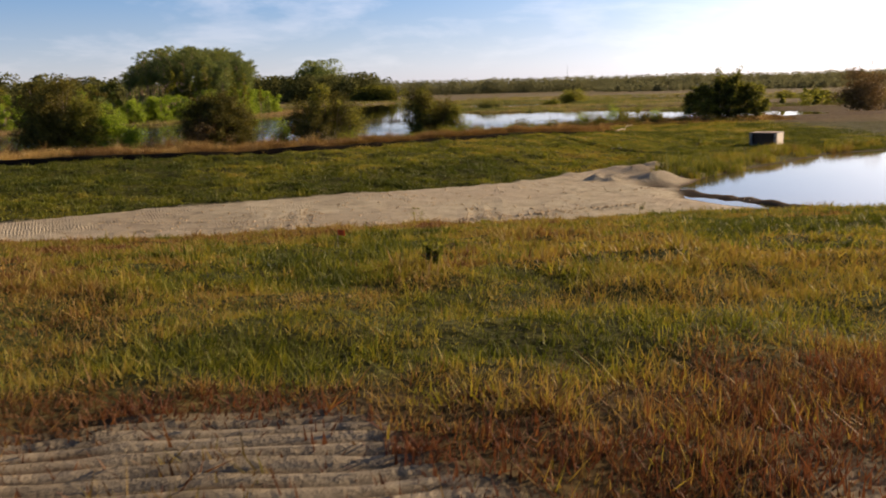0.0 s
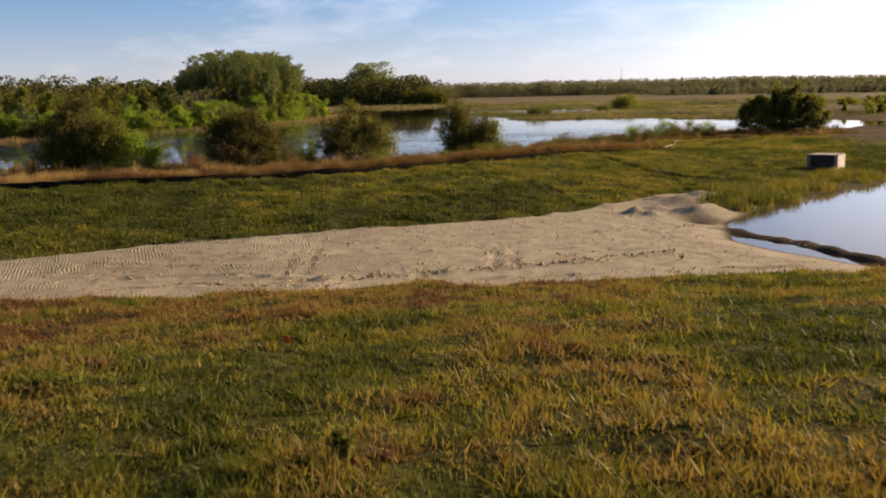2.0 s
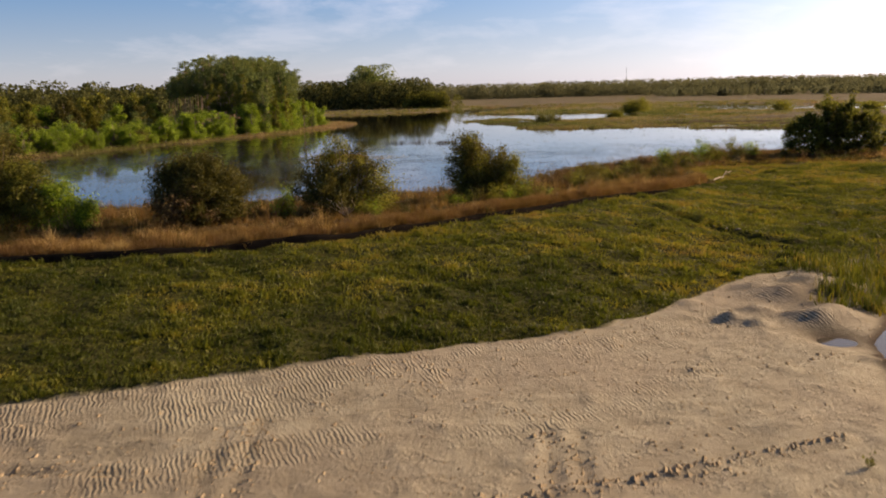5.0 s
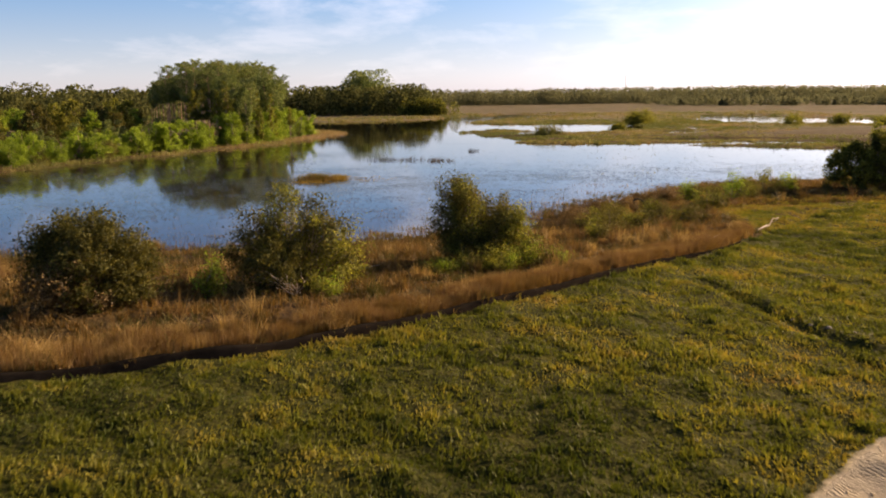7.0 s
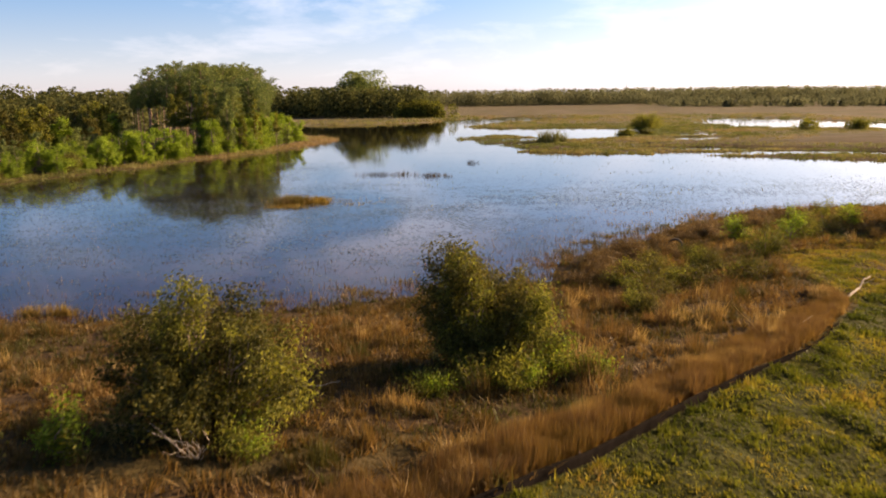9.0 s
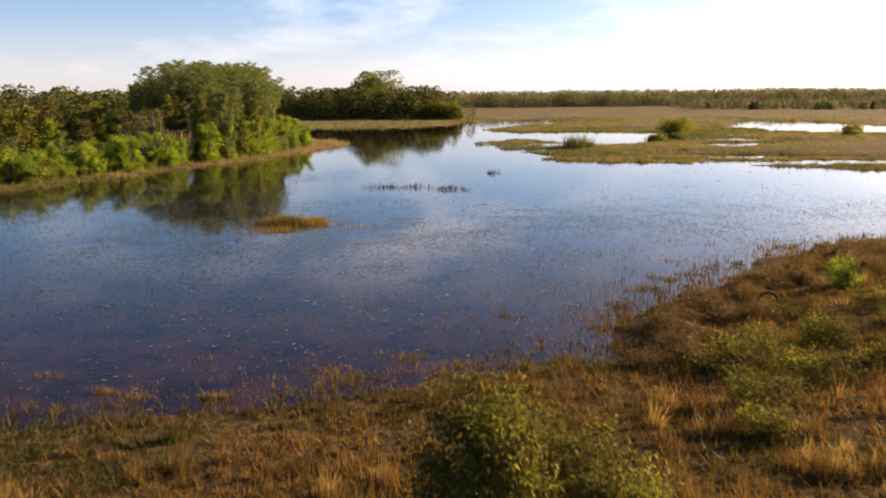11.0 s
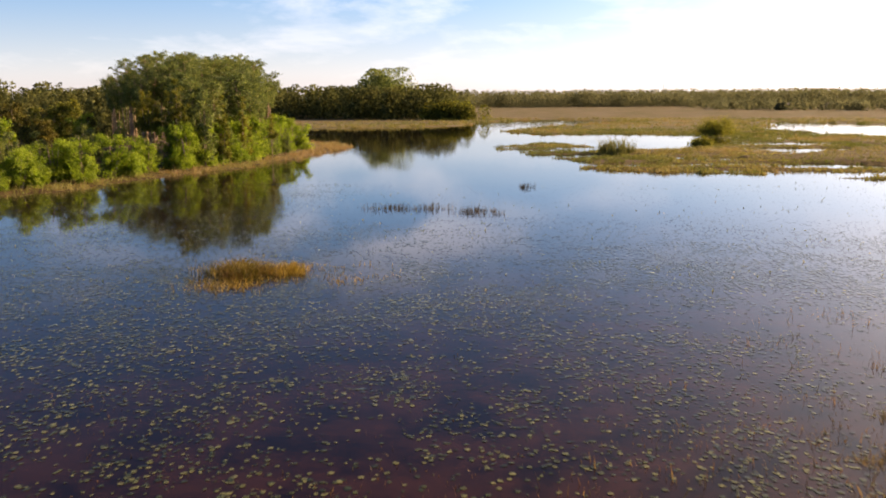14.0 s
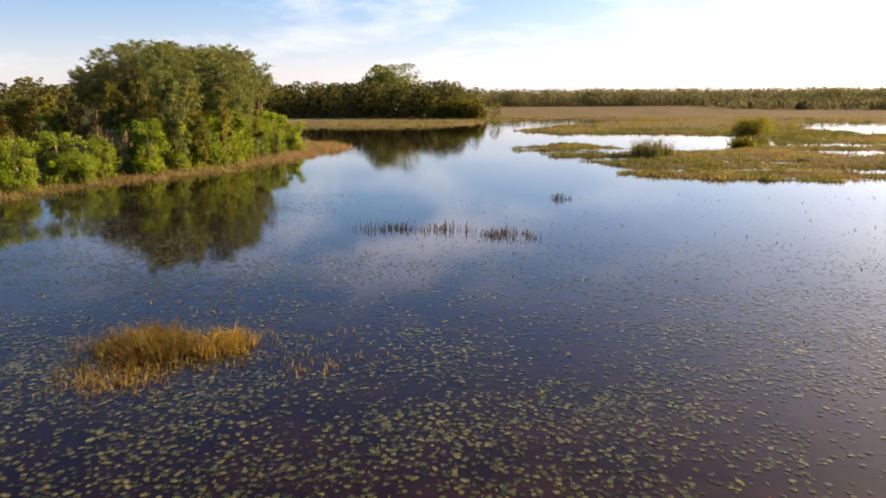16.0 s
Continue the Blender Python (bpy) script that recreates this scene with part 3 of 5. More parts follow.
    strip = smooth(0.25, -0.25, y - np.interp(x, [-30, -4.5, -2.5, -1.9, -0.9, -0.3, 1.0, 4], [6.5, 6.35, 6.3, 5.2, 4.6, 5.6, 6.1, 6.4]) + 0.9 * (fnoise(x, y, 0.9, 2) - 0.5))
    sand = np.maximum(sand, strip * smooth(1, 2.5, y) * np.clip(1.0 - (1.9 * vnoise(x, y, 0.6, 3)) * (x > -1.6), 0, 1))
    straw = np.where(y > s3, 1.0, 0.0) * smooth(0, 0.5, y - s3)
    straw = np.maximum(straw, smooth(8.0, 6.9, y - 0.12 * x) * (y > 2) * 0.9)
    straw = np.where(y > 118, 1.0, straw * smooth(30, 18, x + 0.0 * y) + smooth(18, 30, x) * smooth(88, 100, y))
    wet = smooth(-1.2, 0.2, lake) * (y < 140) + smooth(-0.5, 0.1, pond) * (pond > -3)
    # the first spot paints the pit's puddle shadow into the ground colour
    wet = wet + 0.75 * np.exp(-((x - 8.3) ** 2 + (y - 43.0) ** 2) / 0.9) + 0.5 * np.exp(-((x - 9.8) ** 2 + (y - 47.2) ** 2) / 2.5)
    # thin shade over the western lane sand, with some damp, painted into the colour
    wet = wet + 0.22 * sand * smooth(0, -9, x) * (y > s1) * smooth(0.3, 0.6, fnoise(x, y, 3.0, 4)) + 0.12 * sand * (y > s1)
    wet = np.clip(wet + (sp < 0.6) * 0.6 * (x > 8.6), 0, 1)
    row = (y - 0.06 * x + 0.03 * np.sin(x * 2.1) + 0.14 * (vnoise(x, y, 0.9, 2) - 0.5)) / 0.165
    # groove bottoms, then the whole strip, are mixed towards the dark mud colour
    groove = smooth(0.5, 0.2, np.abs(row - np.floor(row) - 0.5) * 2) * smooth(7.2, 6.6, y) * smooth(-1.0, -2.2, x) * (y > 2)
    wet = wet + 0.6 * groove * strip * (0.4 + 0.9 * vnoise(x, y, 0.5, 3))
    wet = np.clip(wet + strip * smooth(2, 3, y) * (y < 9) * 0.45, 0, 1)
    return z, np.clip(sand, 0, 1), np.clip(straw, 0, 1), np.clip(wet, 0, 1), lake


def tread_mask(x, y):
    v = y - toe_line(x) + 0.6 * (vnoise(x, y, 5, 2) - 0.5)
    w = y - lawn_edge(x)
    m = smooth(-4.2, -3.4, v) * smooth(-0.1, -0.5, v) + 0.8 * smooth(-7.2, -6.6, v) * smooth(-5.0, -5.5, v) + 0.4 * smooth(1.0, 1.4, w) * smooth(3.2, 2.6, w)
    return np.clip(m, 0, 1) * (y > lawn_edge(x)) * (v < 0) * (x < 13) * smooth(0.25, 0.6, 0.6 * vnoise(x, y, 2.2, 4) + 0.4 * vnoise(x, y, 0.7, 2))


def lane_warmth(x, y):
    """Clean yellow sand in a band along the lawn."""
    w = y - lawn_edge(x) + 1.0 * (fnoise(x, y, 3.0, 3) - 0.5)
    return smooth(2.2, 1.2, w) * (w > -1)


def height(x, y):
    return float(land(np.array([x]), np.array([y]), False)[0][0])


def steps(*runs):
    """Grid lines: (from, to, step) one after the other."""
    out = []
    for a, b, s in runs:
        out += list(np.arange(a, b - 1e-6, s))
    return np.array(out + [runs[-1][1]])


def growing(a, b, first, ratio):
    out, p, s = [], a, first
    while abs(p - a) < abs(b - a):
        p += s * (1 if b > a else -1)
        s *= ratio
        out.append(p)
    return out


def build_ground():
    xs = steps((-70, -46, 1.2), (-46, -20, 0.5), (-20, 13, 0.2), (13, 46, 0.5), (46, 80, 1.2))
    xs = np.array(growing(-70, -4200, 2.0, 1.16)[::-1] + list(xs) + growing(80, 4200, 2.0, 1.16))
    ys = steps((0, 4.4, 0.5), (4.4, 7.0, 0.045), (7.0, 26, 0.25), (26, 52, 0.17), (52, 72, 0.3), (72, 130, 0.8), (130, 280, 1.8))
    ys = np.array(growing(0, -400, 1.0, 1.3)[::-1] + list(ys) + growing(280, 4500, 2.2, 1.06))
    gx, gy = np.meshgrid(xs, ys)
    z, sand, straw, wet, _ = land(gx.ravel(), gy.ravel())
    v = np.stack([gx.ravel(), gy.ravel(), z], axis=1)
    nx, ny = len(xs), len(ys)
    i = (np.arange(ny - 1)[:, None] * nx + np.arange(nx - 1)[None, :]).ravel()
    f = np.stack([i, i + 1, i + 1 + nx, i + nx], axis=1)
    ob = new("ground", raw_mesh("ground", v, f, M_GROUND, {"sand": sand, "straw": straw, "wet": wet, "tread": tread_mask(gx.ravel(), gy.ravel()), "warm": lane_warmth(gx.ravel(), gy.ravel()), "mud": smooth(170, 300, gy.ravel())}, True))
    return tagged(ob, "grassy ground with a pale sand lane, bank and marsh", "ground", kind="structure")


def sheet(name, x0, x1, y0, y1, z, mat, label):
    v = np.array([(x0, y0, z), (x1, y0, z), (x1, y1, z), (x0, y1, z)])
    return tagged(new(name, raw_mesh(name, v, np.array([[0, 1, 2, 3]]), mat)), label, "water", kind="structure")


build_ground()
def lake_sheet(z=0.0):
    """The lake's surface; it knows where weed beds lie just under it along the near shore."""
    xs = np.concatenate([[-420, -200], np.arange(-110, 70, 2.0), [160, 420]])
    ys = np.concatenate([[60], np.arange(74, 176, 2.0), [260, 520]])
    gx, gy = [g.ravel() for g in np.meshgrid(xs, ys)]
    d = np.maximum(inside(LAKE, gx, gy), 0)
    shallow = np.clip(np.exp(-(d / 24.0) ** 2) * smooth(172, 132, gy) + 0.1 * smooth(150, 110, gy), 0, 1)
    nx = len(xs)
    i = (np.arange(len(ys) - 1)[:, None] * nx + np.arange(nx - 1)[None, :]).ravel()
    me = raw_mesh("lake_water", np.stack([gx, gy, gx * 0 + z], axis=1), np.stack([i, i + 1, i + 1 + nx, i + nx], axis=1), M_LAKE, {"shallow": shallow})
    return tagged(new("lake_water", me), "still dark lake water mirroring the sky", "water", kind="structure")


lake_sheet()
sheet("pond_water", 7.6, 115, 30.2, 66.5, 0.42, M_POND, "still pale pond water beside the sand lane")


# ---- grass ----
def blades(name, x, y, z, h, w, tone, rng, mat, label, lean=0.35, bent=False):
    """One mesh of many blades; each a thin triangle, or two where it is bent."""
    n = len(x)
    ang = rng.uniform(0, 2 * np.pi, n)
    dx, dy = np.cos(ang) * w / 2, np.sin(ang) * w / 2
    la = rng.uniform(0, 2 * np.pi, n)
    ll = np.abs(rng.normal(0, lean, n)) * h
    tx, ty = np.cos(la) * ll, np.sin(la) * ll
    base = np.stack([x, y, z - 0.02], axis=1)
    a = base + np.stack([-dx, -dy, 0 * x], axis=1)
    b = base + np.stack([dx, dy, 0 * x], axis=1)
    top = base + np.stack([tx, ty, h], axis=1)
    if bent:
        m = base + np.stack([tx * 0.3, ty * 0.3, h * 0.6], axis=1)
        v = np.stack([a, b, m + (b - base) * 0.75, top, m + (a - base) * 0.75], axis=1)
        k = np.arange(n)[:, None] * 5
        f = np.concatenate([k + [0, 1, 2], k + [0, 2, 4], k + [4, 2, 3]])
        me = raw_mesh(name, v.reshape(-1, 3), f, mat, {"tone": np.repeat(tone, 5)})
    else:
        v = np.stack([a, b, top], axis=1)
        me = raw_mesh(name, v.reshape(-1, 3), np.arange(n * 3).reshape(-1, 3), mat, {"tone": np.repeat(tone, 3)})
    return tagged(new(name, me), label, "grass", kind="stuff")


def tufted(rng, n, per, x0, x1, y0, y1, spread):
    """n points gathered in tufts of about per each."""
    c = max(1, n // per)
    cx, cy = rng.uniform(x0, x1, c), rng.uniform(y0, y1, c)
    pick = rng.randint(0, c, n)
    tall = rng.uniform(0.55, 1.3, c)[pick]
    hue = rng.normal(0, 1, c)[pick]
    s = spread * rng.uniform(0.5, 1.4, c)[pick]
    ox, oy = rng.normal(0, 1, n), rng.normal(0, 1, n)
    return cx[pick] + ox * s, cy[pick] + oy * s, tall * (0.45 + 0.85 * np.exp(-0.5 * (ox * ox + oy * oy))), hue


def spread_out(rng, x, y, tall, hue, x0, x1, y0, y1, share):
    """Takes a share of the blades out of the tufts and sows them evenly, shorter."""
    even = rng.rand(len(x)) < share
    x, y = np.where(even, rng.uniform(x0, x1, len(x)), x), np.where(even, rng.uniform(y0, y1, len(x)), y)
    return x, y, np.where(even, 0.35 + 0.4 * rng.rand(len(x)), tall), np.where(even, 0.0, hue)


def lawn_tone(x, y, hue, rng):
    p = fnoise(x, y, 4.5, 1) * 0.75 + fnoise(x, y, 1.1, 2) * 0.7
    red = smooth(8.2, 6.7, y - 0.12 * x) * 0.8
    u = y - 0.13 * x
    brown = 0.12 * smooth(-3, -7, x) * smooth(8, 11, u) + 0.28 * smooth(0.56, 0.72, fnoise(x, y, 1.9, 5)) * smooth(9, 12, u)
    dry = 0.22 * smooth(-2.5, -5, x) * smooth(19, 15, u) + 0.24 * smooth(20, 24.5, u) + 0.14 * smooth(14, 11, u) * smooth(8, 9.5, u) - 0.15 * smooth(-1, 5, x) * smooth(10, 14, u) * smooth(24, 19, u) - 0.1 * smooth(9.5, 12.5, u) * smooth(24, 20, u)
    return np.clip(np.minimum(0.5 + (p - 0.72) * 1.9 + dry + hue * 0.13, 0.66) + red + brown + rng.normal(0, 0.09, len(x)), 0, 1)


def near_lawn():
    rng = np.random.RandomState(11)
    for k, (n, y0, y1, w, per) in enumerate([(260000, 4.2, 12, 0.018, 42), (280000, 11, 28.5, 0.036, 42)]):
        x, y, tall, hue = tufted(rng, n, per, -19, 17, y0, y1, 0.14)
        x, y, tall, hue = spread_out(rng, x, y, tall, hue, -19, 17, y0, y1, 0.42)
        keep = (np.abs(x + 0.8) < 3.5 + 0.62 * y + rng.normal(0, 1.2, len(x))) & (y < lawn_edge(x) + 0.15)
        x, y, tall, hue = x[keep], y[keep], tall[keep], hue[keep]
        z, sand, straw, wet, lake = land(x, y)
        thin = rng.rand(len(x)) > sand * (0.93 if k == 0 else 0.8)
        x, y, z, tall, hue = x[thin], y[thin], z[thin], tall[thin], hue[thin]
        h = (0.05 + 0.09 * rng.rand(len(x))) * tall * (0.4 + 1.1 * fnoise(x, y, 1.3, 4))
        blades("lawn_grass", x, y, z, h * (1.3 if k else 1.1), w * rng.uniform(0.6, 1.3, len(x)), lawn_tone(x, y, hue, rng), rng, M_LAWN, "rough green and straw-coloured lawn grass in tufts", 0.85)


def red_grass():
    """Short-lived red-brown grass creeping over the bare strip."""
    rng = np.random.RandomState(15)
    x, y, tall, hue = tufted(rng, 60000, 70, -6, 9, 3.6, 8.6, 0.16)
    dens = smooth(-2.4, 0.2, x) * smooth(8.4, 6.6, y - 0.12 * x) * (0.15 + smooth(0.35, 0.6, fnoise(x, y, 1.2, 2))) + 0.22 * smooth(0.5, 0.65, fnoise(x, y, 0.8, 5)) * smooth(7.6, 6.4, y)
    dens = dens * (1 - 0.75 * smooth(5.9, 5.3, y) * smooth(-0.6, 0.2, x))
    keep = rng.rand(len(x)) < dens
    x, y, tall, hue = x[keep], y[keep], tall[keep], hue[keep]
    z = land(x, y)[0]
    tone = np.clip(0.86 + hue * 0.12 + rng.normal(0, 0.1, len(x)), 0.3, 1)
    blades("red_grass", x, y, z, (0.05 + 0.11 * rng.rand(len(x))) * tall, 0.012 * rng.uniform(0.6, 1.4, len(x)), tone, rng, M_LAWN, "red-brown creeping grass on the bare sandy strip", 0.7)


def bank_lawn():
    rng = np.random.RandomState(12)
    x, y, tall, hue = tufted(rng, 1000000, 60, -36, 36, 33, 102, 0.24)
    x, y, tall, hue = spread_out(rng, x, y, tall, hue, -36, 36, 33, 102, 0.5)
    keep = (rng.rand(len(x)) < smooth(-36, -27, x) * smooth(36, 27, x)) & (y > toe_line(x)) & ((y < fence_line(x) - 0.14) | ((x > 14) & (y < 104)))
    x, y, tall, hue = x[keep], y[keep], tall[keep], hue[keep]
    z, sand, straw, wet, lake = land(x, y)
    keep = (sand < 0.4) & (z > 0.47) & (lake < -1) & (rng.rand(len(x)) > straw * 0.8 * (x < 14))
    x, y, z, tall, hue, straw = x[keep], y[keep], z[keep], tall[keep], hue[keep], straw[keep]
    h = (0.075 + 0.11 * rng.rand(len(x))) * tall * (0.35 + 1.2 * fnoise(x, y, 1.5, 4))
    h = h * (1.15 + 0.35 * smooth(1.0, 0.2, fence_line(x) - y) * (x < 14))
    worn = 0.3 * np.exp(-(((x - 8.0) / 4.2) ** 2 + ((y - 58.5) / 5.0) ** 2))
    tone = np.clip(0.18 + worn + (fnoise(x, y, 6, 1) - 0.5) * 0.8 + (fnoise(x, y, 1.1, 3) - 0.5) * 0.75 + hue * 0.05 + 0.25 * straw + rng.normal(0, 0.05, len(x)), 0, 0.9)
    blades("bank_grass", x, y, z, h, 0.085 * rng.uniform(0.6, 1.3, len(x)), tone, rng, M_LAWN, "green tufted grass covering the low bank", 0.5)


def on_bank(x, y):
    return (y > fence_line(x) + 0.2) & (np.abs(x + 3) < 8 + 0.62 * (y - 25)) & ~((x > 14) & (y < 90 + 0.3 * x))


def dry_bank():
    rng = np.random.RandomState(13)
    # matted grass everywhere, thinning out into the shallows
    m = 600000
    x, y, tall, hue = tufted(rng, m, 22, -44, 38, 48, 126, 0.22)
    lake = wavy(LAKE, x, y)
    keep = on_bank(x, y) & (rng.rand(m) < smooth(4.5, -4.0, lake) * (0.55 + 0.9 * smooth(0.3, 0.6, fnoise(x, y, 1.7, 5))))
    x, y, tall, hue, lake = x[keep], y[keep], tall[keep], hue[keep], lake[keep]
    z = land(x, y)[0]
    east = smooth(0, 6, x) * smooth(78, 88, y)
    tone = np.clip(0.36 + (fnoise(x, y, 5, 3) - 0.5) * 1.1 + (fnoise(x, y, 1.3, 1) - 0.5) * 0.5 + hue * 0.1 - 0.1 * smooth(-9, -1, lake) - 0.06 * east + rng.normal(0, 0.07, len(x)), 0, 0.86)
    blades("dry_grass", x, y, np.maximum(z, -0.04), rng.uniform(0.12, 0.4, len(x)) * tall, 0.062 * rng.uniform(0.6, 1.3, len(x)), tone, rng, M_STRAW, "short matted brown grass between the tussocks", 0.8)
    # taller tussocks, each with a colour of its own, leaving dark hollows between
    m = 640000
    x, y, tall, hue = tufted(rng, m, 200, -46, 40, 46, 126, 0.34)
    lake = wavy(LAKE, x, y)
    p = fnoise(x, y, 6, 2)
    keep = on_bank(x, y) & (rng.rand(m) < smooth(1.5, -5.0, lake) * smooth(0.36, 0.56, fnoise(x, y, 2.4, 5)))
    x, y, tall, hue, lake, p = x[keep], y[keep], tall[keep], hue[keep], lake[keep], p[keep]
    z = land(x, y)[0]
    h = (0.2 + 0.42 * rng.rand(len(x))) * tall ** 2 * (0.55 + 0.9 * fnoise(x, y, 3.2, 4)) * (1 - 0.3 * smooth(-4, 0, lake))
    east = smooth(0, 6, x) * smooth(78, 88, y)
    tone = np.clip(0.54 + (p - 0.5) * 1.2 + hue * 0.28 - 0.16 * smooth(-6, -1, lake) - 0.12 * east + rng.normal(0, 0.07, len(x)), 0, 1)
    blades("dry_grass", x, y, np.maximum(z, -0.04), h, 0.034 * rng.uniform(0.5, 1.3, len(x)), tone, rng, M_STRAW, "tall dry orange-brown marsh grass along the shore", 0.45)
    # a close reddish band stands along the fence
    m = 110000
    x = np.where(rng.rand(m) < 0.55, rng.uniform(-9, 13, m), rng.uniform(-34, 13, m))
    y = fence_line(x) + 0.5 + (1.2 + 2.4 * fnoise(x, x * 0, 5, 3)) * rng.rand(m) ** 1.2
    z = land(x, y)[0]
    h = (0.35 + 0.4 * rng.rand(m)) * (0.55 + 0.8 * fnoise(x, y, 0.9, 4))
    tone = np.clip(0.62 + 0.9 * (fnoise(x, y, 1.1, 1) - 0.5) + 0.16 * smooth(-6, -13, x) + rng.normal(0, 0.06, m), 0, 1)
    blades("dry_grass", x, y, z, h, 0.03 * rng.uniform(0.5, 1.3, m), tone, rng, M_STRAW, "upright reddish grass in a band along the fence", 0.28)
    # dead stems and golden tufts in the shallows
    m = 170000
    x, y, tall, hue = tufted(rng, m, 22, -34, 30, 78, 122, 0.4)
    lake = wavy(LAKE, x, y)
    keep = (lake > 0.0) & (lake < 11) & (rng.rand(m) < np.exp(-lake / 4.6) * smooth(0.36, 0.62, fnoise(x, y, 4, 2)) * (0.35 + 0.65 * smooth(0.4, 0.6, fnoise(x, y, 1.2, 4))))
    x, y, tall, hue = x[keep], y[keep], tall[keep], hue[keep]
    blades("dry_grass", x, y, np.full(len(x), -0.05), rng.uniform(0.12, 0.42, len(x)) * tall, 0.032 * rng.uniform(0.6, 1.4, len(x)), np.clip(0.4 + 0.2 * hue + rng.normal(0, 0.1, len(x)), 0, 1), rng, M_STRAW, "scattered dead stems standing in the shallows", 0.45)


def shore_reeds():
    rng = np.random.RandomState(14)
    # the wooded spit, then the low islands
    for name, n, box, hmin, hmax, w, lo, hi, tone0, label in [
            ("shore_reed", 60000, (-110, -40, 118, 285), 0.3, 0.9, 0.09, -4, 0.7, 0.55, "tan reeds along the wooded shore"),
            ("island_reed", 90000, (-16, 120, 176, 345), 0.18, 0.55, 0.15, -40, 0.5, 0.17, "low olive and brown marsh growth on flat islands"),
            ("far_reed", 50000, (-150, 140, 300, 470), 0.4, 1.0, 0.18, -60, 0.4, 0.35, "distant brown marsh grass")]:
        x0, x1, y0, y1 = box
        x, y, tall, hue = tufted(rng, n * 3, 30, x0, x1, y0, y1, 0.8)
        z, sand, straw, wet, lake = land(x, y, False)
        edge = rng.rand(len(x)) < np.exp(np.minimum(lake, 0) / 9.0) + 0.18
        keep = np.where((lake < hi) & (lake > lo) & edge)[0][:n]
        x, y, z, tall, hue = x[keep], y[keep], z[keep], tall[keep], hue[keep]
        h = rng.uniform(hmin, hmax, len(x)) * tall
        tone = np.clip(tone0 + (fnoise(x, y, 22, 2) - 0.5) * 1.6 + hue * 0.1 + rng.normal(0, 0.1, len(x)), 0, 1)
        blades(name, x, y, np.maximum(z, -0.1), h, w * rng.uniform(0.5, 1.4, len(x)), tone, rng, M_MARSH, label, 0.35)


def reed_patch(name, cx, cy, rx, ry, n, h, w, tone0, seed, label, turn=0.0, lumps=0, loose=0.2, mat=M_STRAW, lean=0.4):
    rng = np.random.RandomState(seed)
    c = lumps or max(8, n // 40)
    r, a = np.sqrt(rng.rand(c)), rng.uniform(0, 2 * np.pi, c)
    px, py = r * np.cos(a) * rx, r * np.sin(a) * ry
    pick = rng.randint(0, c, n)
    px, py = px[pick] + rng.normal(0, loose * rx ** 0.5, n), py[pick] + rng.normal(0, loose * ry ** 0.5, n)
    ca, sa = math.cos(radians(turn)), math.sin(radians(turn))
    x, y = cx + px * ca - py * sa, cy + px * sa + py * ca
    hh = h * rng.uniform(0.4, 1.2, n) * rng.uniform(0.6, 1.2, c)[pick]
    tone = np.clip(tone0 + rng.normal(0, 0.14, c)[pick] + rng.normal(0, 0.08, n), 0, 1)
    z = np.maximum(land(x, y, False)[0], -0.08)
    return blades(name, x, y, z, hh, w * rng.uniform(0.5, 1.3, n), tone, rng, mat, label, lean, True)


near_lawn()
red_grass()
bank_lawn()
dry_bank()
shore_reeds()
reed_patch("grass_islet", -23.0, 129.0, 2.1, 1.8, 1700, 0.8, 0.045, 0.25, 21, "low golden-brown reed islet standing in the lake", 10, 15, 0.42, M_GOLD, 0.9)
reed_patch("grass_islet", -22.6, 128.6, 1.6, 1.5, 800, 0.55, 0.045, 0.6, 31, "rusty dead stems filling the reed islet", 10, 10, 0.26, M_STRAW, 0.9)
reed_patch("grass_islet", -20.8, 129.8, 1.1, 1.2, 650, 0.6, 0.045, 0.65, 28, "small golden reed tuft beside the islet", 0, 7, 0.42, M_GOLD, 0.85)
reed_patch("grass_islet", -22.7, 126.0, 2.0, 1.5, 700, 0.4, 0.04, 0.4, 22, "thin golden fringe of reeds beside the islet", 20, 13, 0.5, M_GOLD, 0.9)
reed_patch("grass_islet", -18.0, 129.0, 4.5, 3.4, 420, 0.32, 0.045, 0.4, 33, "scattered reed tips straggling away from the islet", 0, 60, 0.3, M_GOLD, 0.7)
for k, (tx, ty, tr, tn) in enumerate([(-18.2, 85.7, 0.6, 160), (-16.9, 85.2, 0.4, 80), (-14.1, 85.3, 0.45, 200), (-10.4, 88.4, 1.4, 300), (-9.0, 87.6, 1.0, 220), (-7.5, 90.7, 1.2, 140), (-5.4, 89.6, 1.0, 160), (-3.4, 97.8, 0.7, 120), (5.9, 107.0, 1.1, 260), (3.9, 103.9, 0.9, 220), (7.6, 108.4, 0.8, 180), (2.4, 100.6, 0.8, 120), (-21.5, 87.5, 0.9, 90)]):
    reed_patch("golden_tuft", tx, ty, tr, tr * 0.6, tn, 0.36, 0.026, 0.15, 500 + k, "sparse golden reed tuft standing in the shallows", 0, 9, 0.2, M_GOLD, 0.5)
reed_patch("reed_clump", -17.4, 159.2, 4.2, 1.2, 300, 0.75, 0.045, 0.3, 23, "sparse dark reeds standing in open water", 0, 14, 0.3, M_TWIG)
reed_patch("reed_clump", -9.6, 157.0, 3.0, 1.2, 240, 0.6, 0.045, 0.3, 24, "sparse dark reeds standing in open water", -25, 10, 0.3, M_TWIG)
reed_patch("reed_clump", -5.4, 178.7, 1.4, 0.6, 80, 0.7, 0.05, 0.0, 25, "small dark reed clump in open water", 0, 6, 0.25, M_TWIG)
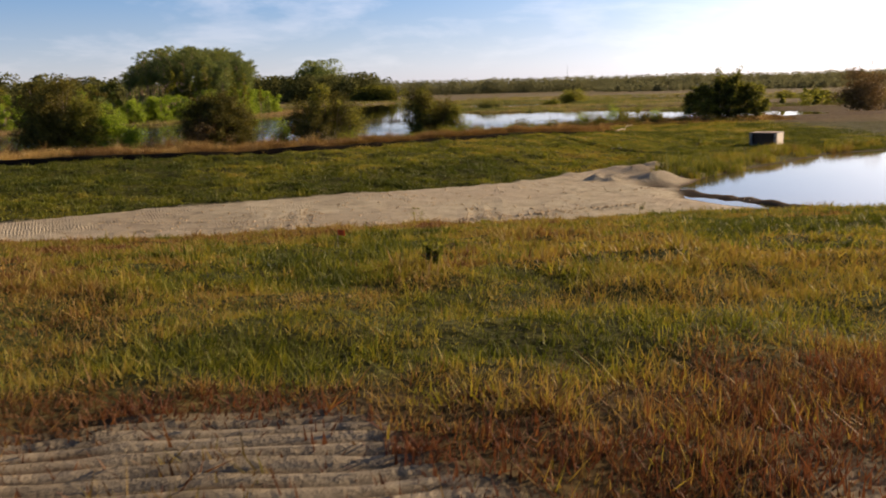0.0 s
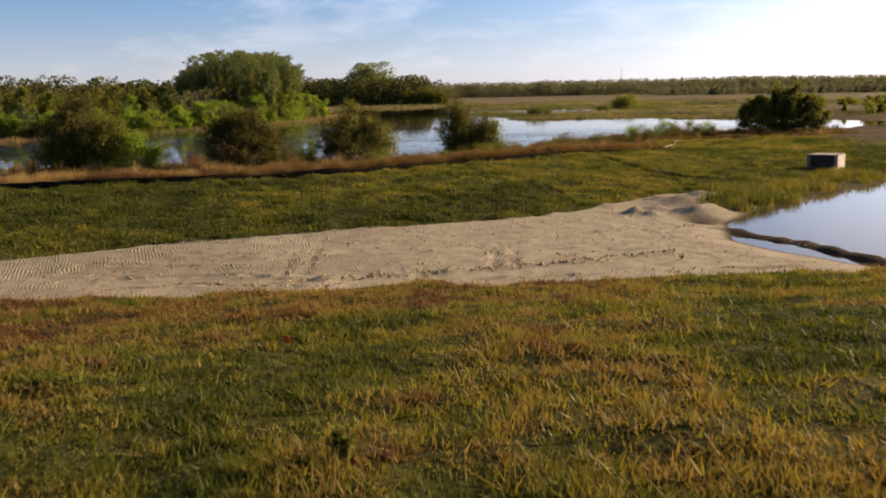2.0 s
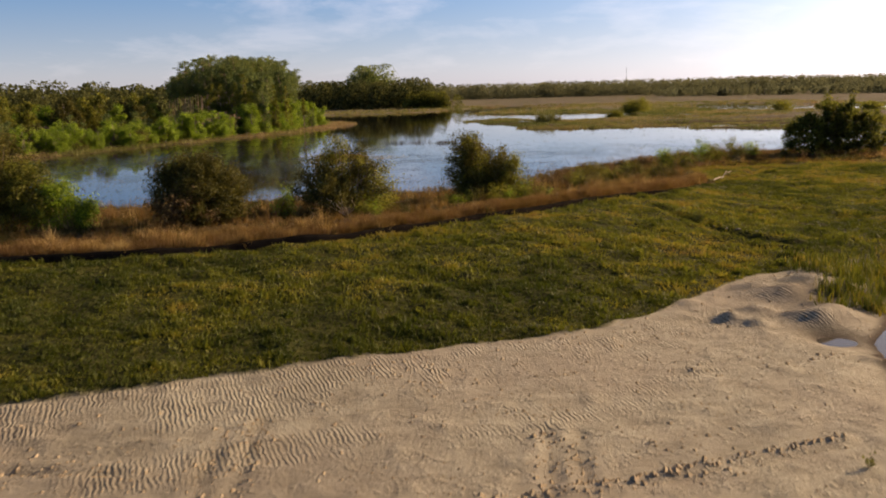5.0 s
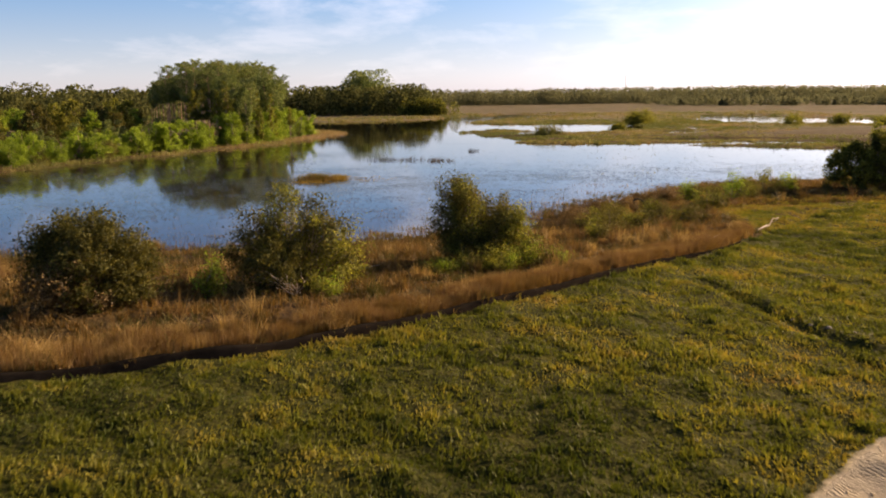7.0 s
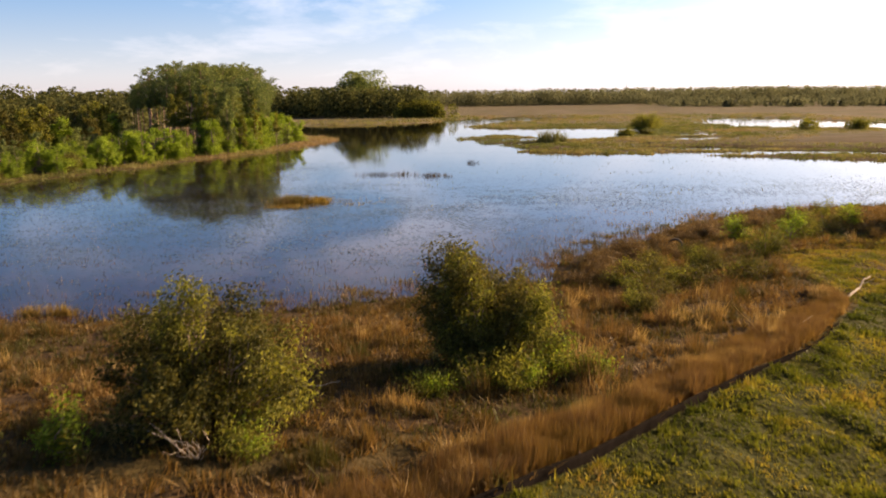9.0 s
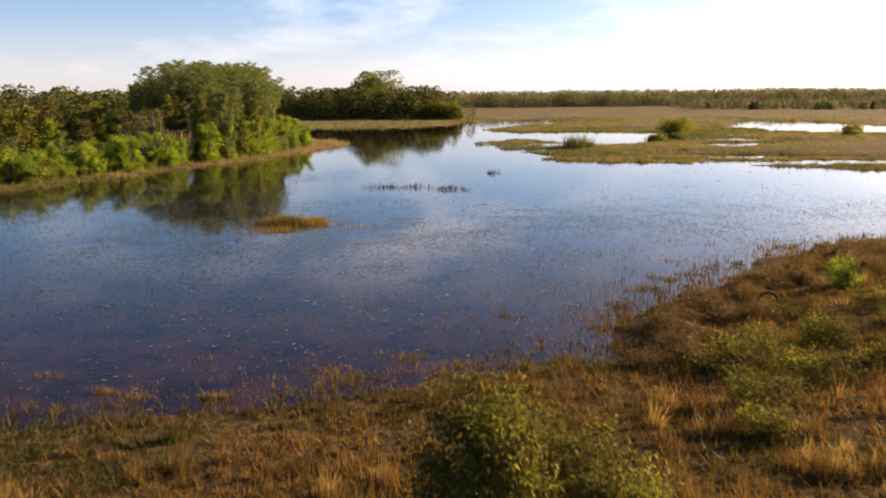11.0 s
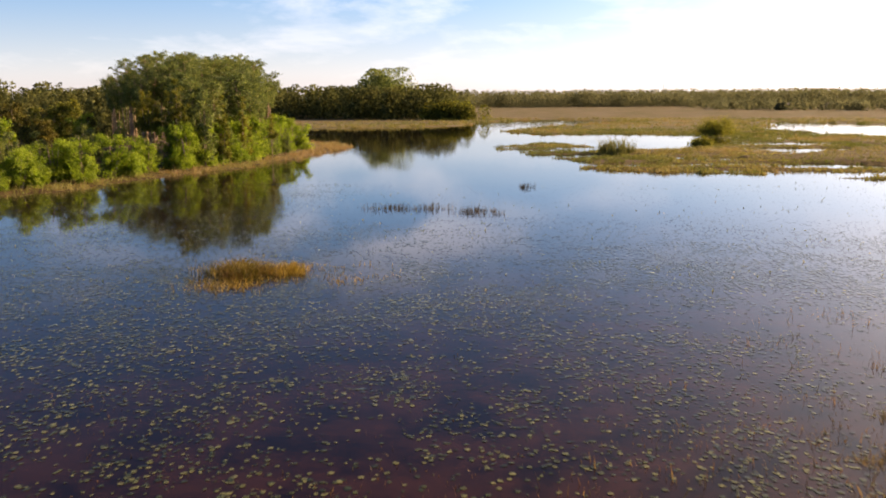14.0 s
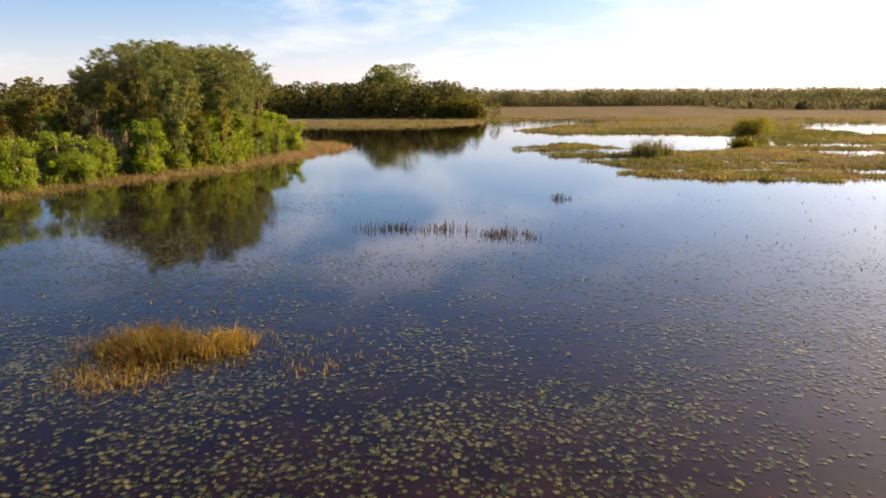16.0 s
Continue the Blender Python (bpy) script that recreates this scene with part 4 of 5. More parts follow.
reed_patch("grass_islet", -24.6, 83.0, 1.5, 0.5, 700, 0.6, 0.03, 0.6, 26, "golden reed tuft just off the near shore", 0, 0, 0.2, M_GOLD)
reed_patch("tall_reed", 10.6, 236, 3.0, 1.6, 620, 2.9, 0.11, 0.05, 27, "tall green reeds on the low island", 0, 0, 0.3, M_MARSH)

# rounded tussocks of bleached grass behind the fence
for k in range(26):
    tx = -21.0 + 0.72 * k + 0.5 * math.sin(k * 5.3)
    ty = float(fence_line(np.array([tx]))[0]) + 0.9 + 1.1 * (1 + math.sin(k * 2.7))
    reed_patch("grass_tussock", tx, ty, 0.5, 0.45, 420, 0.62 + 0.16 * math.sin(k * 3.9), 0.035, (0.95, 0.62, 0.75, 0.88)[k % 4], 400 + k, "rounded tussock of bleached golden grass behind the fence", 0, 5, 0.24, M_STRAW, 0.85)

for k, (px, py, rx, ry, n, h) in enumerate([(10.9, 47.2, 1.9, 1.2, 1200, 0.55), (12.8, 50.2, 2.4, 1.6, 1800, 0.6), (16.2, 54.2, 2.6, 1.4, 1500, 0.5), (20.8, 58.8, 2.6, 1.3, 1500, 0.6), (26.5, 62.4, 3.5, 0.9, 900, 0.55), (12.0, 52.2, 2.4, 1.4, 900, 0.5)]):
    reed_patch("pond_reed", px, py, rx, ry, n, h, 0.035, 0.22 + 0.07 * k % 0.3, 200 + k, "olive-green and brown reeds at the pond edge", 40, 0, 0.2, M_LAWN)


# ---- lily pads ----
def pad_mesh(rng, r, sides=6):
    a = np.linspace(0.25, 2 * np.pi - 0.25, sides)
    rr = r * (1 + 0.08 * rng.normal(0, 1, sides))
    rim = np.stack([np.cos(a) * rr, np.sin(a) * rr, rng.uniform(0.0, 0.005, sides)], axis=1)
    v = np.concatenate([[[0, 0, 0.004]], rim])
    f = np.array([(0, i, i + 1) for i in range(1, sides)])
    return v, f


def lily_pads():
    rng = np.random.RandomState(31)
    bed = base_at("lily_bed", -8, 112, 0.0, "wide bed of small green and yellowing floating lily pads", "water lilies")
    shapes = [pad_mesh(rng, 0.104) for _ in range(6)]
    meshes = [raw_mesh("leaf", v, f, M_PAD) for v, f in shapes]
    n = 560000
    x, y, tall, hue = tufted(rng, n, 4, -74, 52, 84, 182, 0.6)
    lake = wavy(LAKE, x, y)
    dens = 0.15 + 0.52 * smooth(0.38, 0.68, 0.5 * fnoise(x, y, 8, 4) + 0.5 * fnoise(x, y, 2.2, 1))
    dens = dens * np.maximum(0.03 + 0.97 * smooth(158, 130, y), 0.75 * smooth(-22, -32, x)) * (0.12 + 0.4 * smooth(90, 104, y) + 0.48 * smooth(106, 126, y)) * (1 - 0.7 * smooth(-4, 12, x) * smooth(132, 118, y))
    keep = (lake > 0.8) & (rng.rand(n) < dens)
    x, y = x[keep], y[keep]
    near = np.where((np.abs(x + 8) < 5) & (np.abs(y - 116) < 8))[0][:300]
    rest = np.setdiff1d(np.arange(len(x)), near)
    for i in near:
        ob = new("leaf", meshes[rng.randint(6)])
        ob.parent = bed
        s = rng.uniform(0.4, 0.9)
        ob.matrix_basis = pose(x[i] + 8, y[i] - 112, 0.006 + 0.012 * rng.rand(), rng.normal(0, 3), rng.normal(0, 3), rng.uniform(0, 360)) @ Matrix.Scale(s, 4)
    vs, fs, o = [], [], 0
    kinds, sc, an = rng.randint(0, 6, len(rest)), rng.uniform(0.36, 1.02, len(rest)), rng.uniform(0, 2 * np.pi, len(rest))
    for i, k, s, a in zip(rest, kinds, sc, an):
        v, f = shapes[k]
        c, d = math.cos(a) * s, math.sin(a) * s
        vs.append(np.stack([v[:, 0] * c - v[:, 1] * d + x[i] + 8, v[:, 0] * d + v[:, 1] * c + y[i] - 112, v[:, 2] + 0.006 + 0.01 * s], axis=1))
        fs.append(f + o)
        o += len(v)
    ob = part("leaves", np.concatenate(vs), np.concatenate(fs), M_PAD, bed)
    tagged(ob, kind="stuff")
    # brown weed tips over the shallow western end
    m = 8000
    x, y, tall, hue = tufted(rng, m, 14, -48, -4, 84, 128, 0.9)
    keep = (wavy(LAKE, x, y) > 0.6) & (rng.rand(m) < smooth(0.35, 0.62, fnoise(x, y, 5, 2)) * (1 - 0.6 * smooth(100, 122, y)))
    x, y = x[keep], y[keep]
    blades("water_weed", x, y, np.full(len(x), -0.02), 0.05 + 0.13 * rng.rand(len(x)), 0.04, np.clip(0.3 + rng.normal(0, 0.12, len(x)), 0, 1), rng, M_STRAW, "brown weed tips breaking the lake surface", 0.9)
    # thin dead stems and far specks of weed
    m = 1800
    x, y, tall, hue = tufted(rng, m, 5, -55, 45, 88, 185, 2.2)
    keep = (wavy(LAKE, x, y) > 0.5) & (rng.rand(m) < 0.25 + 0.75 * smooth(0.4, 0.65, fnoise(x, y, 9, 1)))
    x, y = x[keep], y[keep]
    w = np.where(y > 125, 0.08, 0.03)
    blades("water_stem", x, y, np.full(len(x), 0.0), 0.08 + 0.16 * rng.rand(len(x)), w, np.clip(0.15 + rng.normal(0, 0.25, len(x)), 0, 1), rng, M_MARSH, "thin dead stems and floating weed on the lake", 0.8)


lily_pads()


# ---- bushes and trees ----
def branching_bush(x, y, lobes, seed, label, leaf=0.07, name="bush", aspect=0.6):
    """A bush of several leaning lobes; leaves gather in tufts round twigs on crooked stems.
    Each lobe: (dx, dy, width, height, tufts, material)."""
    rng = np.random.RandomState(seed)
    e = base_at(name, x, y, height(x, y) - 0.05, label, "bush")
    stems = []
    by_mat = {}
    for dx, dy, w, h, tufts, mat in lobes:
        trunk = limb(rng, (dx * 0.3, dy * 0.3, 0), (dx, dy, h * 0.8), 0.055, 0.014, 0.12, 6)
        stems.append(trunk)
        for k in range(tufts):
            q = rng.rand() ** 0.75
            a = rng.uniform(0, 2 * np.pi)
            r = w / 2 * math.sqrt(rng.rand()) * (0.62 + 0.38 * math.sin(math.pi * min(1.0, 0.18 + 0.8 * q))) * rng.uniform(0.75, 1.15)
            zt = h * (0.1 + 0.9 * q) * (1 - 0.32 * (2 * r / w) ** 2)
            tip = np.array([dx + math.cos(a) * r, dy + math.sin(a) * r, max(zt, 0.15)])
            root = np.array([dx * 0.6 + math.cos(a) * r * 0.25, dy * 0.6 + math.sin(a) * r * 0.25, max(zt * 0.55, 0.1)])
            if k % 2 == 0:
                stems.append(limb(rng, root, tip, 0.016, 0.004, 0.06, 4))
            n = rng.randint(70, 130)
            s = rng.uniform(0.13, 0.27)
            grow = (tip - root) / (np.linalg.norm(tip - root) + 1e-6)
            pts = tip + s * np.clip(rng.normal(0, 1, (n, 3)), -1.5, 1.5) * np.array([1, 1, 0.85]) + grow * s * 1.3 * np.clip(rng.normal(0, 1, (n, 1)), -1.6, 1.2)
            pts[:, 2] = np.maximum(pts[:, 2], 0.06)
            by_mat.setdefault(mat, []).append(pts)
    v, f = tubes(stems, 5)
    part("stem", v, f, M_BARK, e)
    for k, (mat, groups) in enumerate(by_mat.items()):
        part("crown", *leaf_quads(np.concatenate(groups), leaf, rng, aspect, None, 1.3, True), mat, e)
    return e


def bush(x, y, w, h, seed, mat, label, leaves=9000, leaf=0.075, clumps=90, name="bush", z0=0.05, spread=0.26, trim=0.57):
    rng = np.random.RandomState(seed)
    e = base_at(name, x, y, height(x, y) - 0.03, label, "bush")
    pts, cs = [], []
    lobes = 6 if leaves > 5000 else 3
    for k in range(lobes):
        a = k * 2 * np.pi / lobes + rng.normal(0, 0.4)
        q = 0.0 if k == 0 else rng.uniform(0.15, 0.27)
        lh = h * (1.0 if k == 0 else rng.uniform(0.72, 1.0))
        p, c = crown_points(rng, leaves // lobes, w * rng.uniform(0.5, 0.68), lh, z0, max(clumps // lobes, 6), spread)
        o = np.array([math.cos(a) * q * w, math.sin(a) * q * w, 0])
        pts.append(p + o)
        cs.append(c + o)
    shoots = rng.randint(0, leaves // lobes, 40)
    for i in shoots:
        top = pts[rng.randint(lobes)][i]
        d = np.array([top[0] * 0.25, top[1] * 0.25, 0.45]) * rng.uniform(0.2, 0.7) * (h / 4)
        pts.append(top + d * rng.rand(14, 1) + rng.normal(0, 0.04, (14, 3)))
    pts, cs = np.concatenate(pts), np.concatenate(cs)
    reach = trim * w * (1.12 - 0.45 * np.clip(pts[:, 2] / h - 0.5, 0, 1) - 0.25 * np.clip(0.3 - pts[:, 2] / h, 0, 1)) + rng.normal(0, 0.14, len(pts))
    pts = pts[np.hypot(pts[:, 0], pts[:, 1]) < reach]
    cs = cs[np.hypot(cs[:, 0], cs[:, 1]) < (trim - 0.06) * w]
    stems = []
    for k in range(7):
        t = cs[rng.randint(len(cs))] * np.array([0.75, 0.75, 0.95])
        stems.append(limb(rng, (rng.normal(0, 0.12), rng.normal(0, 0.12), 0), t, 0.05, 0.012, 0.12))
    for k, c in enumerate(cs[::2]):
        stems.append(limb(rng, c * np.array([0.25, 0.25, 0.4]), c, 0.018, 0.005, 0.08, 4))
    v, f = tubes(stems, 5)
    part("stem", v, f, M_BARK, e)
    part("crown", *leaf_quads(pts, leaf, rng, 0.6, None, 1.3, True), mat, e)
    return e


branching_bush(-26.8, 58.6, [(-1.6, 0.2, 3.6, 3.6, 150, M_LEAF_DARK), (-0.2, 0.3, 3.8, 4.9, 190, M_LEAF_DARK), (1.5, -0.2, 3.0, 3.4, 110, M_LEAF_OLIVE), (3.0, -0.2, 2.2, 2.5, 60, M_LEAF_FRESH), (4.2, 0.2, 1.6, 1.6, 30, M_LEAF_FRESH)], 41, "broad dark olive bush in dry grass on the lake bank", 0.07)
branching_bush(-17.2, 59.4, [(-0.9, 0.4, 2.8, 3.3, 130, M_LEAF_DARK), (0.6, -0.3, 2.8, 3.7, 150, M_LEAF_DARK), (1.5, 0.8, 2.2, 3.0, 90, M_LEAF_DARK), (-0.2, -0.8, 2.8, 2.0, 80, M_BRUSH)], 42, "dense dark brownish-green bush on the lake bank", 0.066)
branching_bush(-10.4, 64.4, [(-1.8, 0.9, 2.6, 2.9, 66, M_LEAF_DARK), (-0.3, -0.3, 1.9, 4.2, 34, M_LEAF_OLIVE), (-0.1, 0.2, 2.2, 3.9, 40, M_LEAF_DARK), (1.5, -0.6, 2.2, 3.3, 22, M_LEAF_OLIVE), (1.4, 0.2, 2.4, 3.0, 44, M_LEAF_DARK), (-0.6, -1.0, 3.4, 2.2, 70, M_LEAF_DARK), (2.2, 0.6, 1.4, 2.6, 14, M_LEAF_OLIVE), (0.6, 1.3, 2.4, 3.6, 60, M_LEAF_DARK)], 43, "airy dark bush with bright yellow-green top shoots", 0.062)
# sunlight is put into the leaf colour: olive lobes top and right, dark elsewhere
branching_bush(-2.6, 70.9, [(-1.3, 0.9, 2.4, 4.2, 110, M_LEAF_DARK), (-0.7, -0.5, 2.0, 4.3, 40, M_LEAF_OLIVE), (-0.8, -0.2, 2.0, 3.9, 50, M_LEAF_DARK), (0.8, 0.8, 2.2, 3.4, 60, M_LEAF_DARK), (1.65, -0.7, 1.6, 2.8, 40, M_LEAF_OLIVE), (0.9, -0.5, 1.8, 2.8, 40, M_LEAF_DARK), (-0.4, 1.6, 2.6, 3.2, 70, M_LEAF_DARK), (-0.4, -0.6, 3.0, 1.9, 70, M_LEAF_DARK)], 44, "two-lobed olive bush with a lighter sunlit side", 0.062)
branching_bush(31.7, 106.2, [(-2.8, 0, 4.4, 4.0, 90, M_LEAF_OLIVE), (0.2, 0.3, 4.6, 5.2, 90, M_LEAF_OLIVE), (0.0, 0.6, 4.6, 4.6, 60, M_LEAF_DARK), (1.6, 0, 1.1, 6.6, 16, M_LEAF_OLIVE), (-0.8, 0.2, 0.9, 6.0, 10, M_LEAF_OLIVE), (3.0, -0.4, 4.0, 4.2, 90, M_LEAF_OLIVE)], 45, "wide dark shrub thicket with two taller stems near the shore", 0.12, "thicket")
bush(64, 137, 10.0, 7.5, 46, M_BRUSH, "tall brown shrub thicket at the end of the lake", 16000, 0.14, 130, "thicket", spread=0.6)
bush(44.5, 308, 12.0, 4.8, 47, M_LEAF_OLIVE, "distant rounded willow bush on the marsh", 12000, 0.16, 110, "thicket", spread=0.7)
for i, (bx, by, bw, bh) in enumerate([(83, 284, 9, 2.8), (96, 281, 8, 2.6), (103, 270, 7, 2.4), (110, 262, 9, 2.6), (31, 262, 6, 1.6)]):
    bush(bx, by, bw, bh, 50 + i, M_LEAF_OLIVE, "low pale green shrub on the marsh", 3000, 0.2, 40, "thicket", spread=0.6)
for i, (bx, by, bw, bh) in enumerate([(16.8, 98.6, 1.9, 2.2), (21.0, 104.4, 2.2, 1.9), (14.2, 102.2, 1.3, 1.5), (13.6, 93.6, 1.9, 2.0), (23.6, 106.4, 1.5, 1.4), (18.6, 101.0, 1.3, 1.6)]):
    branching_bush(bx, by, [(0, 0, bw, bh, 22, (M_LEAF_FRESH, M_LEAF_OLIVE)[i % 2]), (0.4 * bw, 0.2, bw * 0.7, bh * 0.7, 12, M_LEAF_DARK)], 60 + i, "small leafy green shrub among the dry bank grass", 0.055, "shrub")
for i, (bx, by, bw, bh) in enumerate([(5.9, 87.7, 3.2, 1.5), (7.9, 86.2, 2.4, 1.2), (5.2, 83.4, 2.6, 1.2), (4.4, 80.2, 1.4, 0.9), (9.6, 90.6, 1.6, 1.2), (11.4, 87.6, 2.4, 1.0), (6.6, 89.6, 2.0, 1.1)]):
    branching_bush(bx, by, [(0, 0, bw, bh, 20, M_LEAF_DARK), (-0.3 * bw, 0.3, bw * 0.7, bh * 0.8, 12, M_LEAF_OLIVE)], 160 + i, "low olive shrub among the dark bank brush", 0.055, "shrub")
branching_bush(-13.1, 61.8, [(0, 0, 0.9, 1.5, 14, M_LEAF_FRESH), (0.15, 0, 0.6, 1.0, 6, M_LEAF_OLIVE)], 70, "slim bright green sapling in the shade of the bushes", 0.06, "sapling")
for i, (bx, by, bw, bh) in enumerate([(-1.7, 68.3, 1.9, 1.0), (-0.5, 69.8, 1.7, 1.3), (-3.1, 68.6, 1.6, 0.7), (-4.6, 67.6, 1.5, 0.5), (0.6, 69.0, 1.3, 0.7), (-8.8, 62.3, 1.0, 0.6)]):
    branching_bush(bx, by, [(0, 0, bw, bh, 22, M_LEAF_OLIVE), (0.3, 0, bw * 0.6, bh * 0.9, 8, M_LEAF_FRESH)], 270 + i, "low yellow-green shrub at the foot of the bushes", 0.05, "shrub")
# leafless brown scrub crowds the bend of the shore
rng = np.random.RandomState(77)
scrub = []
for k in range(900):
    q = rng.rand()
    bx, by = np.interp(q, [0, 0.3, 0.55, 0.8, 1], [1.5, 4.4, 8.6, 13.0, 20.0]), np.interp(q, [0, 0.3, 0.55, 0.8, 1], [89.0, 98.5, 104.0, 109.0, 115.0])
    bx, by = bx + abs(rng.normal(0, 2.4)) * 0.85, by - abs(rng.normal(0, 2.4)) * 0.5
    if len(scrub) < 28 and all((bx - a) ** 2 + (by - b) ** 2 > 1.7 for a, b in scrub) and inside(LAKE, np.array([bx]), np.array([by]))[0] < 0.2:
        scrub.append((bx, by))
for k, (bx, by) in enumerate(scrub):
    bw, bh = rng.uniform(1.1, 2.2), rng.uniform(0.3, 0.75)
    branching_bush(bx, by, [(0, 0, bw, bh, 26, M_BRUSH), (rng.uniform(-0.5, 0.5), 0.2, bw * 0.7, bh * 0.8, 10, M_BRUSH)], 600 + k, "low rounded brown scrub bush at the water's edge", 0.11, "scrub_bush", 0.14)


def pine(name, seed, h, label, low=0.6):
    rng = np.random.RandomState(seed)
    e = base_at(name, 0, 0, 0, label, "tree")
    lean = rng.normal(0, 0.4, 2)
    trunk = [(lean[0] * t * t * 2, lean[1] * t * t * 2, h * 0.96 * t, 0.2 * (1 - 0.8 * t) + 0.02) for t in np.linspace(0, 1, 8)]
    pts, limbs = [], []
    for k in range(34):
        q = low + (1 - low) * (k / 33)
        reach = h * 0.125 * math.sin(math.pi * min(1, 0.22 + 0.8 * (1 - q) / (1 - low))) * rng.uniform(0.5, 1.25) + 0.35
        a = k * 2.4 + rng.normal(0, 0.4)
        zc = h * q
        b = np.array([lean[0] * q * q * 2, lean[1] * q * q * 2, zc - reach * 0.2])
        c = np.array([b[0] + math.cos(a) * reach, b[1] + math.sin(a) * reach, zc + reach * 0.2])
        limbs.append(limb(rng, b, c, 0.05, 0.015, 0.12, 4))
        # needles in two or three flat plates along each limb
        for share in (0.62, 0.98) if k % 2 else (0.5, 0.78, 1.02):
            m = 74
            pts.append(b + (c - b) * share + rng.normal(0, 1, (m, 3)) * np.array([0.36, 0.36, 0.17]) * rng.uniform(0.7, 1.2))
    v, f = tubes([trunk], 7)
    part("trunk", v, f, M_PINE_BARK, e)
    v, f = tubes(limbs, 3)
    part("limbs", v, f, M_PINE_BARK, e)
    part("crown", *leaf_quads(np.concatenate(pts), 0.15, rng, 0.5, None, 1.2, True), M_NEEDLE, e)
    return e


def broadleaf(name, seed, w, h, mat, label, leaves=2400, leaf=0.3, low=0.12, clumps=46):
    """A leafy tree or tall shrub of uneven upright lobes, each built of separate leaf tufts."""
    rng = np.random.RandomState(seed)
    e = base_at(name, 0, 0, 0, label, "tree")
    count = 6
    tips, limbs = [], []
    for k in range(count):
        a, r = k * 2.4 + rng.normal(0, 0.5), (0.0 if k == 0 else rng.uniform(0.16, 0.36)) * w
        lw, lh = w * rng.uniform(0.34, 0.6), h * (1.0 if k == 0 else rng.uniform(0.45, 0.95))
        ox, oy = math.cos(a) * r, math.sin(a) * r
        for i in range(max(clumps // count, 4)):
            q, b = rng.rand(), rng.uniform(0, 2 * np.pi)
            rr = lw / 2 * math.sqrt(rng.rand()) * math.sin(math.pi * (0.2 + 0.72 * q))
            tips.append((ox + math.cos(b) * rr, oy + math.sin(b) * rr, max(h * low + (lh - h * low) * q, 0.2)))
        limbs.append(limb(rng, (0, 0, h * low * 0.6), (ox, oy, lh * 0.9), 0.07, 0.012, 0.15, 5))
    tips = np.array(tips)
    pick = rng.randint(0, len(tips), leaves)
    s = (w * 0.062 * rng.uniform(0.6, 1.4, len(tips)))[pick][:, None]
    pts = tips[pick] + s * np.clip(rng.normal(0, 1, (leaves, 3)), -1.7, 1.7) * np.array([1, 1, 0.8])
    pts[:, 2] = np.maximum(pts[:, 2], 0.05)
    v, f = tubes([limb(rng, (0, 0, 0), (rng.normal(0, 0.2), rng.normal(0, 0.2), h * 0.75), 0.16, 0.04, 0.12, 6)], 6)
    part("trunk", v, f, M_BARK, e)
    v, f = tubes(limbs, 4)
    part("limbs", v, f, M_BARK, e)
    part("crown", *leaf_quads(pts, leaf, rng, 0.6, None, 1.2, True), mat, e)
    return e


def plant_group(makers, spots, group):
    """Each maker builds one plant at its first spot; the other spots take copies of it."""
    rng = np.random.RandomState(len(spots) + 7)
    first = {}
    for i, (x, y, s) in enumerate(spots):
        k = i % len(makers)
        m = pose(x, y, height(x, y) - 0.05, 0, 0, rng.uniform(0, 360)) @ Matrix.Diagonal((s * rng.uniform(0.85, 1.15), s * rng.uniform(0.85, 1.15), s, 1))
        if k not in first:
            ob = makers[k]()
            ob.matrix_basis = m
            first[k] = (ob, m)
        else:
            ob = copy_thing(first[k][0], Matrix())
            ob.matrix_basis = m
        tagged(ob, group=group)


def scatter_spots(rng, n, cx, cy, rx, ry, gap, size, test=None):
    out = []
    tries = 0
    while len(out) < n and tries < 6000:
        tries += 1
        a, r = rng.uniform(0, 2 * np.pi), math.sqrt(rng.rand())
        x, y = cx + rx * r * math.cos(a), cy + ry * r * math.sin(a)
        if inside(LAKE, np.array([x]), np.array([y]))[0] > -2.5 or any((x - p[0]) ** 2 + (y - p[1]) ** 2 < gap * gap for p in out):
            continue
        if test and not test(x, y):
            continue
        out.append((x, y, size(x, y, r, rng)))
    return out



def in_grove(x, y):
    """The wooded spit narrows towards its tip and towards the open shore."""
    return -9.8 - 0.522 * (y - 98.6) < x < -13.5 - 0.278 * (y - 98.6)


def rim(x, y, low_in, low_out):
    """Trees are lower at the two sides of the spit than along its middle."""
    a = (-13.5 - 0.278 * (y - 98.6)) - x
    b = x - (-9.8 - 0.522 * (y - 98.6))
    return min(low_in + (1 - low_in) * a / 9.0, low_out + (1 - low_out) * b / 8.0, 1.0)


rng = np.random.RandomState(5)
pines = scatter_spots(rng, 74, -79, 262, 26, 27, 3.2, lambda x, y, r, g: (0.98 - 0.2 * r ** 2 + 0.07 * max(-1, min(1, (x + 80) / 18))) * g.uniform(0.88, 1.05) * rim(x, y, 0.8, 0.82), in_grove)
plant_group([lambda: pine("pine_tree", 81, 19, "tall pine with bare trunk and dark rounded crown"),
             lambda: pine("pine_tree", 82, 18, "tall slender pine with dark open crown"),
             lambda: pine("pine_tree", 83, 19.5, "tall pine with a broad dark green crown"),
             lambda: pine("pine_tree", 84, 17, "pine with a ragged dark crown")], pines, "pines of the wooded spit")
mids = scatter_spots(rng, 12, -62, 224, 20, 26, 3.2, lambda x, y, r, g: g.uniform(0.6, 1.0) * rim(x, y, 0.7, 0.85), in_grove)
